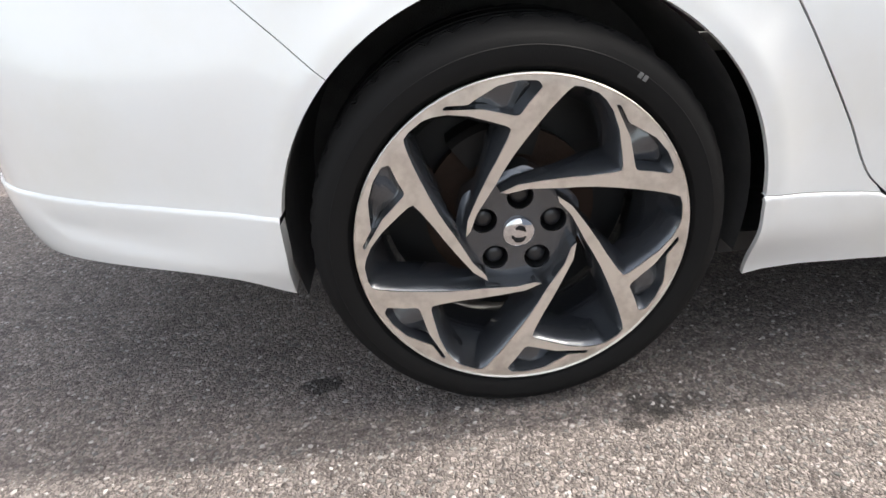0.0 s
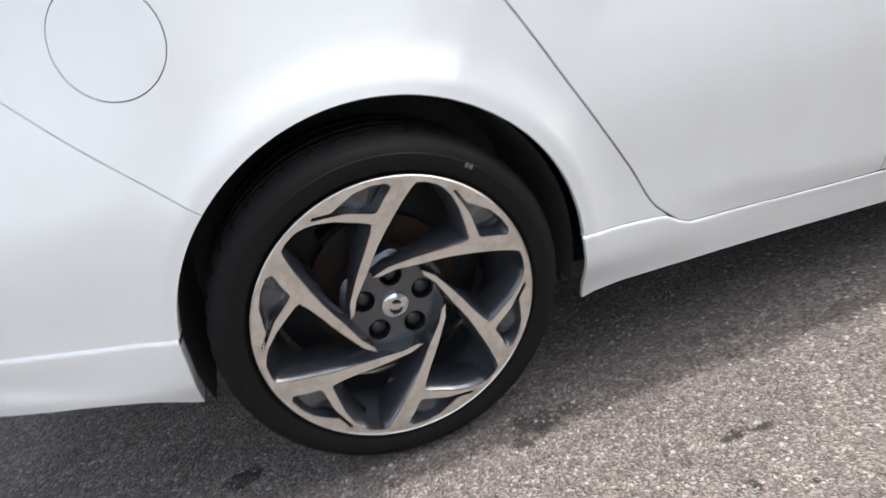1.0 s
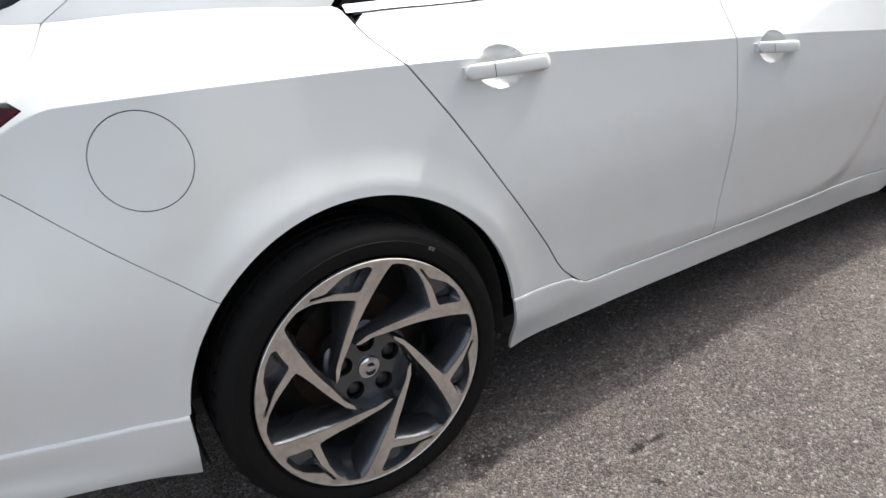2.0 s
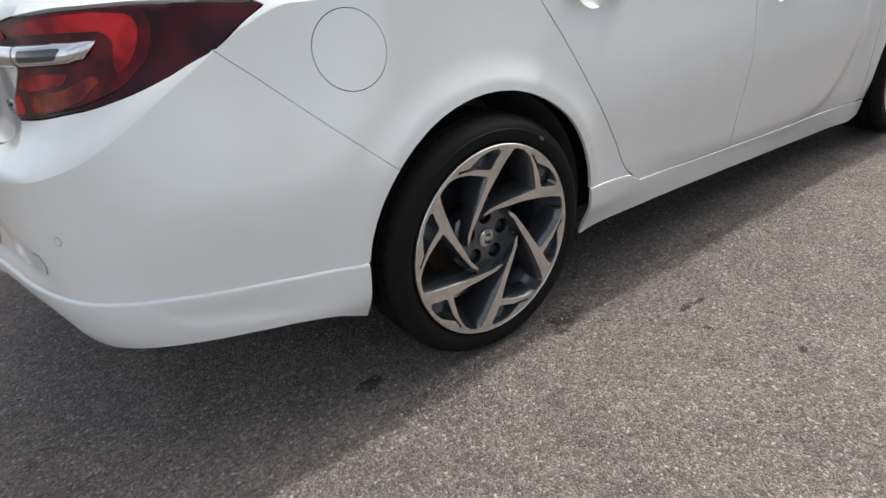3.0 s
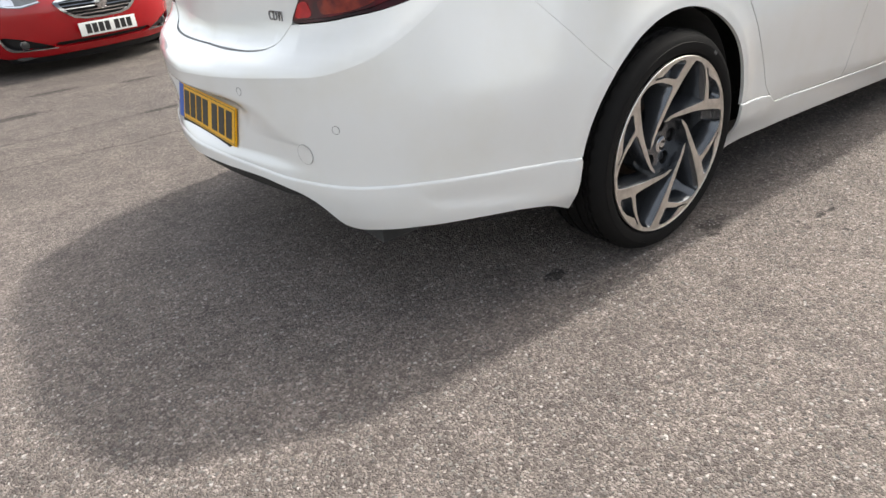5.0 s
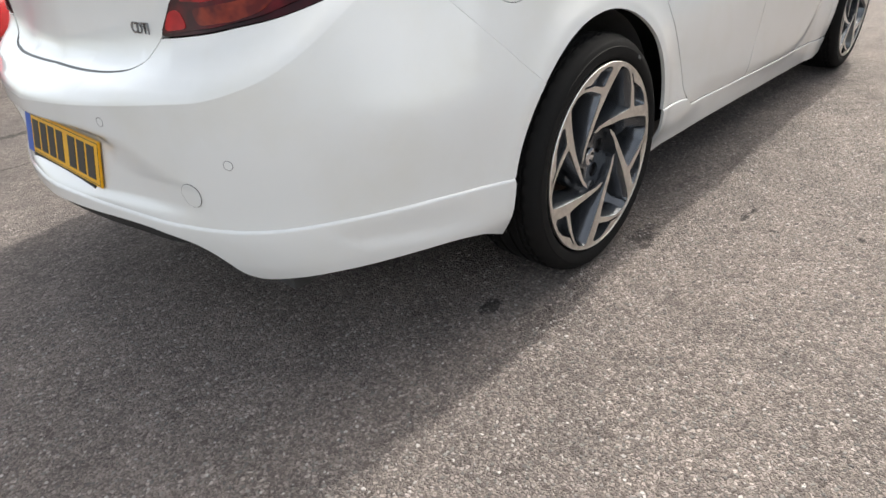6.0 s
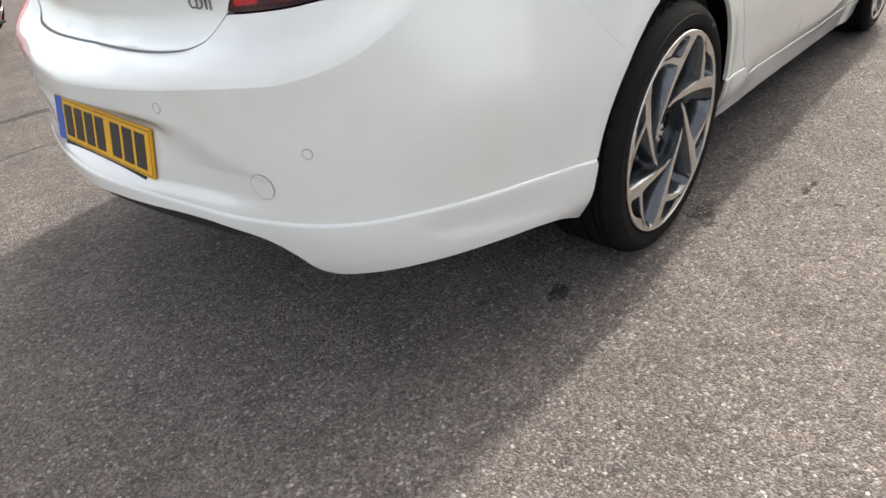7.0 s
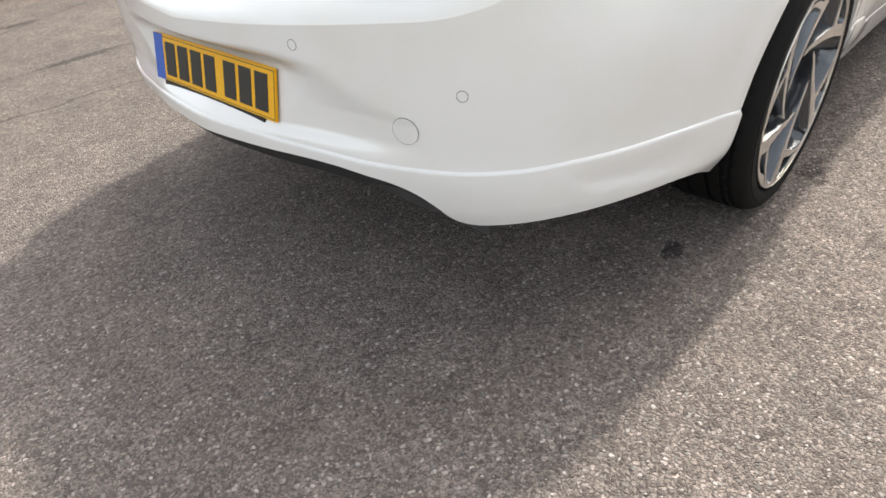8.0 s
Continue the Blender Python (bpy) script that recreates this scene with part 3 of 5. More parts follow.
BELT = [(1.835, 1.051), (1.95, 1.050), (2.04, 1.047), (2.4, 1.042), (2.96, 1.022), (3.5, 0.992), (3.99, 0.965)]
G = 0.0021   # half a panel gap
# the bonnet's edge, from the foot of the windscreen round the nose
BONNET_EDGE = pchip([4.0, 4.2, 4.5, 4.9, U_END - 0.90, U_END - 0.66, U_END - 0.46, U_END - 0.2, U_END], [0.957, 0.949, 0.934, 0.860, 0.706, 0.664, 0.638, 0.642, 0.652])
BONNET_U = np.linspace(4.0, U_END, 80)


def wing_top(u0, u1, n=30):
    return [(float(u), float(BONNET_EDGE(u)) - 0.0015) for u in np.linspace(u0, u1, n)]




def shifted(line, du=0.0, dz=0.0):
    return [(u + du, z + dz) for u, z in line]


seam, lower = along(SEAM, 60), along(LOWER, 90)
boot_low, lamp_low = along(BOOT_LOW, 30), along(LAMP_LOW, 50)
quarter_seam = [(1.101, 0.902), (1.18, 0.836), (1.253, 0.771), (1.35, 0.684), (1.438, 0.604)]
cut = [p for p in lamp_low if p[0] < 1.099]
rear_arch_low = [p for p in arch(REAR_C, 136.5, 170.6)]

def feature_lines():
    """Rows of points along the body's creases, so that the panels bend exactly there."""
    pts = []
    for u in np.arange(0.0, 4.6, 0.008):
        for o in (-0.004, -0.0012, 0.0012, 0.004):
            pts.append((u, float(CREASE(u)) + o))
    for u in np.arange(2.26, 3.93, 0.008):
        for o in (-0.060, -0.040, -0.022, -0.008, 0.006, 0.018):
            pts.append((u, float(BLADE(u)) + o))
    for cx in (REAR_C, FRONT_C):
        for r in (0.396, 0.4165, 0.4195, 0.430, 0.446):
            pts += arch(cx, 185, -5, r, 170)
    return pts


FEATURES = feature_lines()
FEATURES_LEFT = flip(FEATURES)
RECESS = [(u, z) for u in np.arange(-0.60, 0.601, 0.010) for z in np.arange(0.44, 0.64, 0.008)]

# bumper: upper skin and lower skirt
bumper = sheet("bumper", white, car, mirrored(shifted(boot_low, 0, -0.0019) + shifted(cut[1:], 0, -G) + [(u - 0.0005, z - 0.0005) for u, z in quarter_seam] + rear_arch_low + seam[::-1]),
               thick=0.02, at=HOME, lip=0.0, extra=RECESS + FEATURES + FEATURES_LEFT)
def ledge(line, proud, height):
    """Skin that steps out, over a rounded ledge, below a line."""
    us, zs = [p[0] for p in line], [p[1] for p in line]

    def fn(u, z, out):
        drop = np.interp(np.abs(u), us, zs) - z
        t = np.clip(drop / height, 0, 1)
        return skin(u, z, out + proud * np.sqrt(np.clip(1 - (1 - t) ** 2, 0, 1)))
    return fn


def dent(u, z):
    """A shallow scoop pressed into the corner of the bumper's skirt."""
    u = np.abs(u)
    floor = np.interp(u, [0.84, 0.92, 1.0, 1.24, 1.32], [0.41, 0.354, 0.343, 0.312, 0.300])
    top = np.interp(u, [p[0] for p in SEAM], [p[1] for p in SEAM])
    return 0.0055 * step(0.006, 0.060, top - z) * step(0.84, 0.95, u) * (1 - step(1.05, 1.30, u)) * step(-0.010, 0.020, z - floor)


skirt_fn = ledge(seam, 0.0062, 0.0065)
skirt = sheet("bumper_skirt", white, bumper, mirrored(seam + [(1.333, 0.33)] + lower[::-1]), thick=0.03, lip=0.0, grid=0.014,
              fn=lambda u, z, out: skirt_fn(u, z, out - dent(u, z)),
              extra=[(sg * u, z - d) for d in (0.0012, 0.003, 0.0056, 0.009) for sg in (1, -1) for u, z in along(SEAM, 150)[1:-1]])

for z in (0.385, 0.345):
    p = skin(1.335, z, -0.016)
    part("screw", lathe([(0.0065, 0.004), (0.0065, -0.001), (0.004, -0.0025), (0.0008, -0.0028)], 16), bolt_black, skirt, "black fixing screw", HOME @ Matrix.Translation((p[0] + 0.0005, p[1], p[2])) @ pose(0, 0, 0, 0, 0, 100))

# rear quarter panels with the filler flap's opening
flap_c, flap_r = (1.383, 0.868), 0.0815
lamp_tip = [p for p in lamp_low if p[0] >= 1.104]
arch_q = arch(REAR_C, 136.2, 3.9, n=60)
door_seam = upright(DOOR_SEAM[::-1], 50)
quarter = ([(u + 0.0005, z + 0.0005) for u, z in quarter_seam] + arch_q + shifted(along(SILL_TOP, 60)[:7], 0, 0.0004) + shifted([p for p in door_seam if 0.358 < p[1] < 1.066], -G)
           + [(float(u), float(ZB(u))) for u in np.linspace(1.815, 1.264, 24)] + shifted(upright(HATCH_SEAM, 16)[:-1][::-1], G) + shifted(lamp_tip[::-1], G, -G))
for side in (1, -1):
    line = quarter if side > 0 else flip(quarter)
    hole = circle(*flap_c, flap_r + 0.0018)
    sheet("quarter_panel", white, car, line, [hole] if side > 0 else [], thick=0.012, at=HOME, extra=FEATURES if side > 0 else FEATURES_LEFT)
sheet("filler_flap", white, car, circle(*flap_c, flap_r), at=HOME, out=0.0003, thick=0.012, extra=FEATURES)
sheet("flap_recess", black_plastic, car, circle(*flap_c, flap_r + 0.012), at=HOME, out=-0.012, thick=0.004)

# sills, doors, front wings
def bowl_line(side, cu, cz, grow=1.0):
    return [(side * (cu + 0.066 * grow * math.cos(a)), cz + 0.046 * grow * math.sin(a)) for a in np.linspace(0, 2 * math.pi, 44, endpoint=False)]


sill = along(SILL_TOP, 70)
sill_low = [(4.06, 0.160), (3.99, 0.142), (3.93, 0.146), (3.57, 0.162), (3.43, 0.170), (3.15, 0.182), (2.98, 0.191), (2.80, 0.199), (2.61, 0.208), (2.45, 0.214), (2.30, 0.218), (2.20, 0.215), (2.14, 0.208), (2.12, 0.200)]
belt = along(BELT, 60)
for side in (1, -1):
    f = (lambda l: l) if side > 0 else flip
    sheet("sill_skirt", white, car, f(sill + sill_low[:-1] + uz([(0.402, 0.199), (0.396, 0.25), (0.390, 0.32)])), thick=0.009, at=HOME, lip=0.0, fn=ledge(sill, 0.0055, 0.007),
          extra=[(side * u, z - d) for d in (0.0015, 0.004, 0.0072, 0.011) for u, z in along(SILL_TOP, 260)[2:-1]])
    rd = ([p for p in shifted(door_seam, G) if 0.353 < p[1] < 1.047] + [p for p in belt if 1.838 < p[0] < 2.95]
          + shifted(upright(B_SEAM, 30)[::-1], -G) + [p for p in shifted(sill, 0, 0.0008)[::-1] if 2.310 < p[0] < 2.88])
    rear_door = sheet("rear_door", white, car, f(rd), [bowl_line(side, 2.136, 0.9095)], thick=0.02, at=HOME, extra=f(FEATURES))
    fd = (shifted(upright(B_SEAM, 30), G) + [p for p in belt if 2.96 < p[0] < 3.965] + shifted(upright(F_SEAM, 20)[::-1], -G)
          + [p for p in shifted(sill, 0, 0.0008)[::-1] if 2.892 < p[0] < 3.995])
    front_door = sheet("front_door", white, car, f(fd), [bowl_line(side, 3.129, 0.8185)], thick=0.02, at=HOME, extra=f(FEATURES))
    wing = (shifted(upright(F_SEAM, 20), G) + wing_top(4.02, U_END - 0.905) + [(U_END - 1.032, 0.660), (U_END - 1.025, 0.50), (U_END - 1.04, 0.42)] + arch(FRONT_C, 18, 179, n=40)
            + [(4.074, 0.240), (4.003, 0.242)])
    sheet("front_wing", white, car, f(wing), thick=0.022, at=HOME, extra=f(FEATURES))
    # handles: a bowl in the door and a bar over it
    for door, u0, u1, z0, z1 in ((rear_door, 2.030, 2.262, 0.911, 0.904), (front_door, 3.038, 3.240, 0.827, 0.806)):
        cu, cz = (u0 + u1) / 2 - 0.01, (z0 + z1) / 2
        bowl = bowl_line(side, cu, cz + 0.002, 1.04)

        def cup(u, z, out, side=side, cu=cu, cz=cz):
            q = ((np.abs(u) - cu) / 0.066) ** 2 + ((z - cz - 0.002) / 0.046) ** 2
            return skin(u, z, out - 0.024 * np.clip(1 - q, 0, 1) ** 0.75)
        sheet("handle_bowl", white, door, bowl, out=-0.0004, thick=0.002, fn=cup, lip=0.0, grid=0.008, gap=0.006)
        bar = bmesh.new()
        rings = []
        for k in range(25):
            t = k / 24
            u, z = side * (u0 + (u1 - u0) * t), z0 + (z1 - z0) * t
            swell = min(1, t / 0.06 if t < 0.06 else 1, (1 - t) / 0.05 if t > 0.95 else 1) ** 0.5
            swell = max(swell, 0.15)
            ring = []
            for i in range(20):
                a = 2 * math.pi * i / 20
                oo = 0.011 + 0.006 * math.sin(math.pi * t)
                p = skin(u, z + 0.0165 * swell * math.copysign(abs(math.sin(a)) ** 0.6, math.sin(a)), oo + 0.009 * swell * math.copysign(abs(math.cos(a)) ** 0.6, math.cos(a)))
                ring.append(bar.verts.new(p))
            rings.append(ring)
        for a, b in zip(rings, rings[1:]):
            for i in range(20):
                bar.faces.new((a[i], a[(i + 1) % 20], b[(i + 1) % 20], b[i]))
        bar.faces.new(rings[0]), bar.faces.new(rings[-1])
        handle = part("door_handle", bar, white, door)
        cut_line = bmesh.new()
        loops2 = []
        for t in (0.292, 0.300):
            u, z = side * (u0 + (u1 - u0) * t), z0 + (z1 - z0) * t
            loops2.append([cut_line.verts.new(skin(u, z + 0.0168 * math.copysign(abs(math.sin(2 * math.pi * i / 16)) ** 0.6, math.sin(2 * math.pi * i / 16)), 0.011 + 0.006 * math.sin(math.pi * t) + 0.0094 * math.copysign(abs(math.cos(2 * math.pi * i / 16)) ** 0.6, math.cos(2 * math.pi * i / 16)))) for i in range(16)])
        for i in range(16):
            cut_line.faces.new((loops2[0][i], loops2[0][(i + 1) % 16], loops2[1][(i + 1) % 16], loops2[1][i]))
        part("split_line", cut_line, black_plastic, handle)
        for t in (0.06, 0.94):
            u, z = side * (u0 + (u1 - u0) * t), z0 + (z1 - z0) * t
            post = bmesh.new()
            foot = [[post.verts.new(skin(u + side * du, z + dz, o)) for du, dz in ((-0.012, -0.011), (0.012, -0.011), (0.012, 0.011), (-0.012, 0.011))] for o in (-0.004, 0.010)]
            for i in range(4):
                post.faces.new((foot[0][i], foot[0][(i + 1) % 4], foot[1][(i + 1) % 4], foot[1][i]))
            post.faces.new(foot[1])
            part("handle_foot", post, white, door)
    # lock in the front handle, split line in each, wing badge
    for door, u, z, o in ((front_door, 3.075, 0.823, 0.0215),):
        sheet("key_hole", black_plastic, door, [(side * (u + 0.0075 * math.cos(a)), z + 0.011 * math.sin(a)) for a in np.linspace(0, 2 * math.pi, 20, endpoint=False)], out=o, thick=0.003, lip=0.0, grid=0.01, gap=0.005)
    for z, mat, w, h in ((0.702, chrome, 0.020, 0.011), (0.676, ink, 0.017, 0.006)):
        sheet("wing_badge", mat, car, f([(4.065 - w, z - h), (4.065 + w, z - h), (4.065 + w, z + h), (4.065 - w, z + h)]), out=0.003, thick=0.003, lip=0.0, grid=0.02, gap=0.02, at=HOME)
    # dark strips added behind the door gaps, so that they look shaded inside
    for gap_line in ([p for p in door_seam if 0.40 < p[1] < 1.05], [p for p in upright(B_SEAM, 30) if p[1] > 0.31]):
        sheet("gap_backing", rubber, car, f(shifted(gap_line, -0.008) + shifted(gap_line[::-1], 0.008)), out=-0.0065, thick=0.003, at=HOME, grid=0.05, gap=0.02, lip=0.0)
    # belt strip and side glass
    sheet("belt_strip", chrome, car, f(shifted(belt[:55], 0, 0.004) + shifted(belt[:55][::-1], 0, 0.020)), out=0.004, thick=0.01, at=HOME, gap=0.03)

# hatch lid; then cabin, bonnet and nose, which both cars share
lamp_top = along(LAMP_TOP, 40)
hatch = (shifted(boot_low, 0, 0.0019) + [(0.540, 0.83), (0.588, 0.88), (0.605, 0.898), (0.53, 0.915), (0.470, 0.928)] + shifted([p for p in lamp_top if p[0] < 1.188], 0, G)
         + shifted(upright(HATCH_SEAM, 12), -G) + [(float(u), float(ZB(u))) for u in np.linspace(1.25, 0, 40)])
sheet("boot_seal", seal_grey, car, mirrored(shifted(boot_low, 0, 0.007) + shifted(boot_low[::-1], 0, -0.007)), out=-0.0045, thick=0.003, lip=0.0, at=HOME, grid=0.05, gap=0.02)
hatch_lid = sheet("hatch_lid", white, car, mirrored(hatch), thick=0.02, at=HOME)


def upper_body(owner, paint):
    """Glass, pillars, roof and bonnet of one car."""
    def strip(i0, i1, v0, v1, n=30):
        return [(float(i), v0) for i in np.linspace(i0, i1, n)] + [(float(i), v1) for i in np.linspace(i1, i0, n)]
    k = dict(fn=cabin, at=HOME, grid=0.045, gap=0.03)
    sheet("rear_window", glass_dark, owner, mirrored([(0, 0.012)] + [(float(i), 0.012) for i in np.linspace(0.1, 1.06, 20)] + [(1.13, 0.04), (1.16, 0.10), (1.17, 0.40), (1.12, 0.440), (0.9, 0.445), (0, 0.445)]), out=-0.002, thick=0.01, **k)
    sheet("hatch_frame", paint, owner, mirrored([(0, 0.0)] + [(float(i), 0.0) for i in np.linspace(0.1, 1.2585, 24)] + [(1.285, 0.25), (1.30, CAB_V), (0.9, CAB_V), (0, CAB_V)]),
          [[(i, v) for i, v in mirrored([(0, 0.010), (0.5, 0.010), (1.06, 0.010), (1.132, 0.038), (1.163, 0.10), (1.173, 0.40), (1.122, 0.442), (0.9, 0.447), (0, 0.447)])]], thick=0.02, **k)
    for side in (1, -1):
        f = (lambda l: l) if side > 0 else flip
        sheet("rear_pillar", paint, owner, f([(float(i), 0.0) for i in np.linspace(1.2635, 1.812, 16)] + [(1.84, 0.10), (1.95, 0.30), (2.10, 0.40), (2.10, CAB_V), (1.305, CAB_V), (1.29, 0.25)]), thick=0.02, **k)
        sheet("side_window", glass_dark, owner, f([(float(i), 0.003) for i in np.linspace(1.83, 3.93, 40)] + [(3.90, 0.20), (3.82, 0.385), (3.4, 0.425), (2.4, 0.425), (2.13, 0.392), (1.97, 0.295), (1.86, 0.10)]), out=-0.004, thick=0.01, **k)
        sheet("roof_rail", paint, owner, f([(2.105, 0.402), (2.4, 0.43), (3.4, 0.43), (3.83, 0.39), (3.91, 0.20), (3.94, 0.0), (4.10, 0.0), (4.10, 0.25), (4.10, CAB_V), (3.2, CAB_V), (2.105, CAB_V)]), thick=0.02, **k)
        sheet("pillar_trim", black_plastic, owner, f(strip(2.92, 2.99, 0.004, 0.424, 4)), out=0.001, thick=0.006, **k)
    sheet("windscreen", glass_dark, owner, [(float(i), 0.0) for i in np.linspace(4.105, CAB_END, 24)] + [(CAB_END, 0.46), (4.6, 0.455), (4.105, 0.44)], out=-0.002, thick=0.01, **k)
    sheet("windscreen", glass_dark, owner, flip([(float(i), 0.0) for i in np.linspace(4.105, CAB_END, 24)] + [(CAB_END, 0.46), (4.6, 0.455), (4.105, 0.44)]), out=-0.002, thick=0.01, **k)
    for side in (1, -1):
        sheet("header", paint, owner, [(side * i, v) for i, v in [(4.105, 0.44), (4.6, 0.455), (CAB_END, 0.46), (CAB_END, CAB_V), (4.6, CAB_V), (4.105, CAB_V)]], thick=0.012, **k)
    for name, loop, crown in (("roof", cabin(np.linspace(0, CAB_END, 110), np.full(110, CAB_V)), lambda x: 0.045 * step(0.24, 0.7, x) * (1 - step(1.1, 1.62, x))),
                              ("bonnet", skin(BONNET_U, BONNET_EDGE(BONNET_U)), lambda x: 0.075 * (1 - step(3.2, 3.66, x)))):
        bm = bmesh.new()
        rows = []
        for p in loop:
            rows.append([bm.verts.new((p[0], p[1] + (2 * YC - 2 * p[1]) * c / 16, p[2] + crown(p[0]) * (1 - (c / 8 - 1) ** 2) ** 0.75)) for c in range(17)])
        for a, b in zip(rows, rows[1:]):
            for c in range(16):
                bm.faces.new((a[c], a[c + 1], b[c + 1], b[c]))
        bmesh.ops.remove_doubles(bm, verts=bm.verts, dist=1e-5)
        part(name, bm, paint, owner, m=HOME)


upper_body(car, white)

# tail lamps: dark red shell, brighter cells behind the outer skin, chrome blade with a clear lens
lamp = (shifted(lamp_low[1:-1], 0, G) + [(1.2225, 0.9765)] + shifted(lamp_top[:-1][::-1], 0, -G) + [(0.475, 0.934), (0.54, 0.925), (0.60, 0.908), (0.592, 0.885), (0.545, 0.835), (0.508, 0.795)])
for side in (1, -1):
    f = (lambda l: l) if side > 0 else flip
    shell = sheet("tail_lamp", lens_dark, car, f(lamp), out=0.003, thick=0.05, at=HOME, lip=0.004, grid=0.016, label="dark red tail lamp")
    sheet("reflector", lens_mid, shell, f([tuple(p) for p in rounded([(0.522, 0.797), (0.68, 0.809), (0.80, 0.825), (0.90, 0.850), (0.965, 0.895), (0.985, 0.95), (0.975, 0.987), (0.80, 0.992), (0.64, 0.986), (0.57, 0.974), (0.60, 0.955), (0.66, 0.950), (0.62, 0.90), (0.575, 0.85)], 0.02)]),
          out=0.0042, thick=0.003, lip=0.0, grid=0.014, gap=0.01)
    cells = [(lens_red, [(0.60, 0.957), (0.63, 0.975), (0.72, 0.985), (0.86, 0.988), (0.945, 0.978), (0.958, 0.952), (0.945, 0.915), (0.915, 0.882), (0.893, 0.876), (0.892, 0.905), (0.90, 0.935), (0.875, 0.954), (0.75, 0.957)]),
             (lens_red, [(0.490, 0.946), (0.512, 0.960), (0.555, 0.970), (0.585, 0.965), (0.59, 0.950)]),
             (lens_red, [(0.592, 0.856), (0.618, 0.878), (0.70, 0.884), (0.775, 0.884), (0.76, 0.865), (0.66, 0.853)]),
             (lens_red, [(0.535, 0.802), (0.562, 0.838), (0.590, 0.842), (0.612, 0.808)]),
             (lens_amber, [(0.640, 0.812), (0.625, 0.842), (0.75, 0.853), (0.84, 0.878), (0.855, 0.868), (0.80, 0.832), (0.73, 0.818)])]
    for mat, c in cells:
        sheet("lamp_cell", mat, shell, f([tuple(p) for p in rounded(c, 0.02)]), out=0.0052, thick=0.003, lip=0.0, grid=0.012, gap=0.008)

    def round_blade(u, z, out):
        top, low = np.interp(np.abs(u), [0.02, 0.30, 0.55, 0.75, 0.862], [0.926, 0.930, 0.938, 0.941, 0.938]), np.interp(np.abs(u), [0.02, 0.30, 0.55, 0.79, 0.83, 0.862], [0.890, 0.890, 0.897, 0.901, 0.912, 0.930])
        q = np.clip((z - (top + low) / 2) / np.maximum((top - low) / 2, 0.004), -1, 1)
        return skin(u, z, out + 0.014 * (1 - step(0.80, 0.865, np.abs(u))) * np.sqrt(np.maximum(1 - q * q, 0)))
    blade = sheet("chrome_blade", chrome, car, f([tuple(p) for p in rounded([(0.02, 0.890), (0.30, 0.890), (0.55, 0.897), (0.79, 0.901), (0.83, 0.911), (0.862, 0.938), (0.75, 0.941), (0.55, 0.938), (0.30, 0.930), (0.02, 0.926)], 0.006)]),
                  out=0.008, thick=0.02, lip=0.0, at=HOME, grid=0.006, gap=0.008, fn=round_blade, label="polished chrome blade")
    sheet("blade_joint", ink, blade, f([(0.634, 0.897), (0.6365, 0.897), (0.6365, 0.940), (0.634, 0.940)]), out=0.0086, thick=0.002, lip=0.0, grid=0.004, gap=0.004, fn=round_blade)
    sheet("reversing_lens", grey_lens, blade, f([tuple(p) for p in rounded([(0.652, 0.9085), (0.762, 0.9105), (0.782, 0.932), (0.658, 0.931)], 0.006)]), out=0.0092, thick=0.003, lip=0.0, grid=0.008, gap=0.008, fn=round_blade)

# sensors, towing-eye cover
def ring(cu, cz, r0, r1):
    return [(cu + r1 * math.cos(a), cz + r1 * math.sin(a)) for a in np.linspace(0, 2 * math.pi, 28, endpoint=False)], [(cu + r0 * math.cos(a), cz + r0 * math.sin(a)) for a in np.linspace(0, 2 * math.pi, 28, endpoint=False)]


for cu, cz in ((0.686, 0.563), (0.350, 0.6285), (-0.350, 0.6285), (-0.686, 0.563)):
    o, i = ring(cu, cz, 0.0094, 0.0105)
    sheet("sensor_ring", seam_grey, bumper, o, [i], out=0.0006, thick=0.002, lip=0.0, grid=0.01, gap=0.004)
    sheet("parking_sensor", white, bumper, i, out=0.0012, thick=0.003, lip=0.0008, grid=0.01, gap=0.004)
o, i = ring(0.573, 0.490, 0.0260, 0.0267)
sheet("towing_cover", white, bumper, i, out=0.0022, thick=0.004, lip=0.0005, grid=0.012, gap=0.005)
sheet("cover_ring", seam_grey, bumper, o, [i], out=0.0016, thick=0.004, lip=0.0, grid=0.02, gap=0.005)

# lower black diffuser and underside
dif = along([(-0.66, 0.31), (-0.60, 0.345), (-0.5, 0.385), (0, 0.402), (0.5, 0.385), (0.60, 0.345), (0.66, 0.31)], 50)
diffuser = bmesh.new()
rows = []
for k in range(7):
    t = k / 6
    row = []
    for u, z in dif:
        p = skin(u, z)
        inward = Vector((1, 0, 0)) * (0.020 - 0.018 * min(t, 0.3) + 0.20 * max(0, t - 0.3) ** 1.6 - (float(skin(u, z)[0]) - float(skin(u, 0.40)[0])) * min(1, t / 0.3))
        row.append(diffuser.verts.new((p[0] + inward.x, p[1], z - 0.002 - 0.075 * t ** 0.8 * min(1, max(0, (0.66 - abs(u)) / 0.22)))))
    rows.append(row)
for a, b in zip(rows, rows[1:]):
    for i in range(len(a) - 1):
        diffuser.faces.new((a[i], a[i + 1], b[i + 1], b[i]))
part("diffuser", diffuser, black_plastic, car, "black plastic diffuser", HOME)
under = box(-0.82, 3.3, YC - 0.62, YC + 0.62, 0.20, 0.24)
part("underbody", under, liner, car, m=HOME)
for x0, x1 in ((0.40, 2.33),):
    part("floor_pan", box(x0, x1, 0.14, 2 * YC - 0.14, 0.195, 0.235), liner, car, m=HOME)
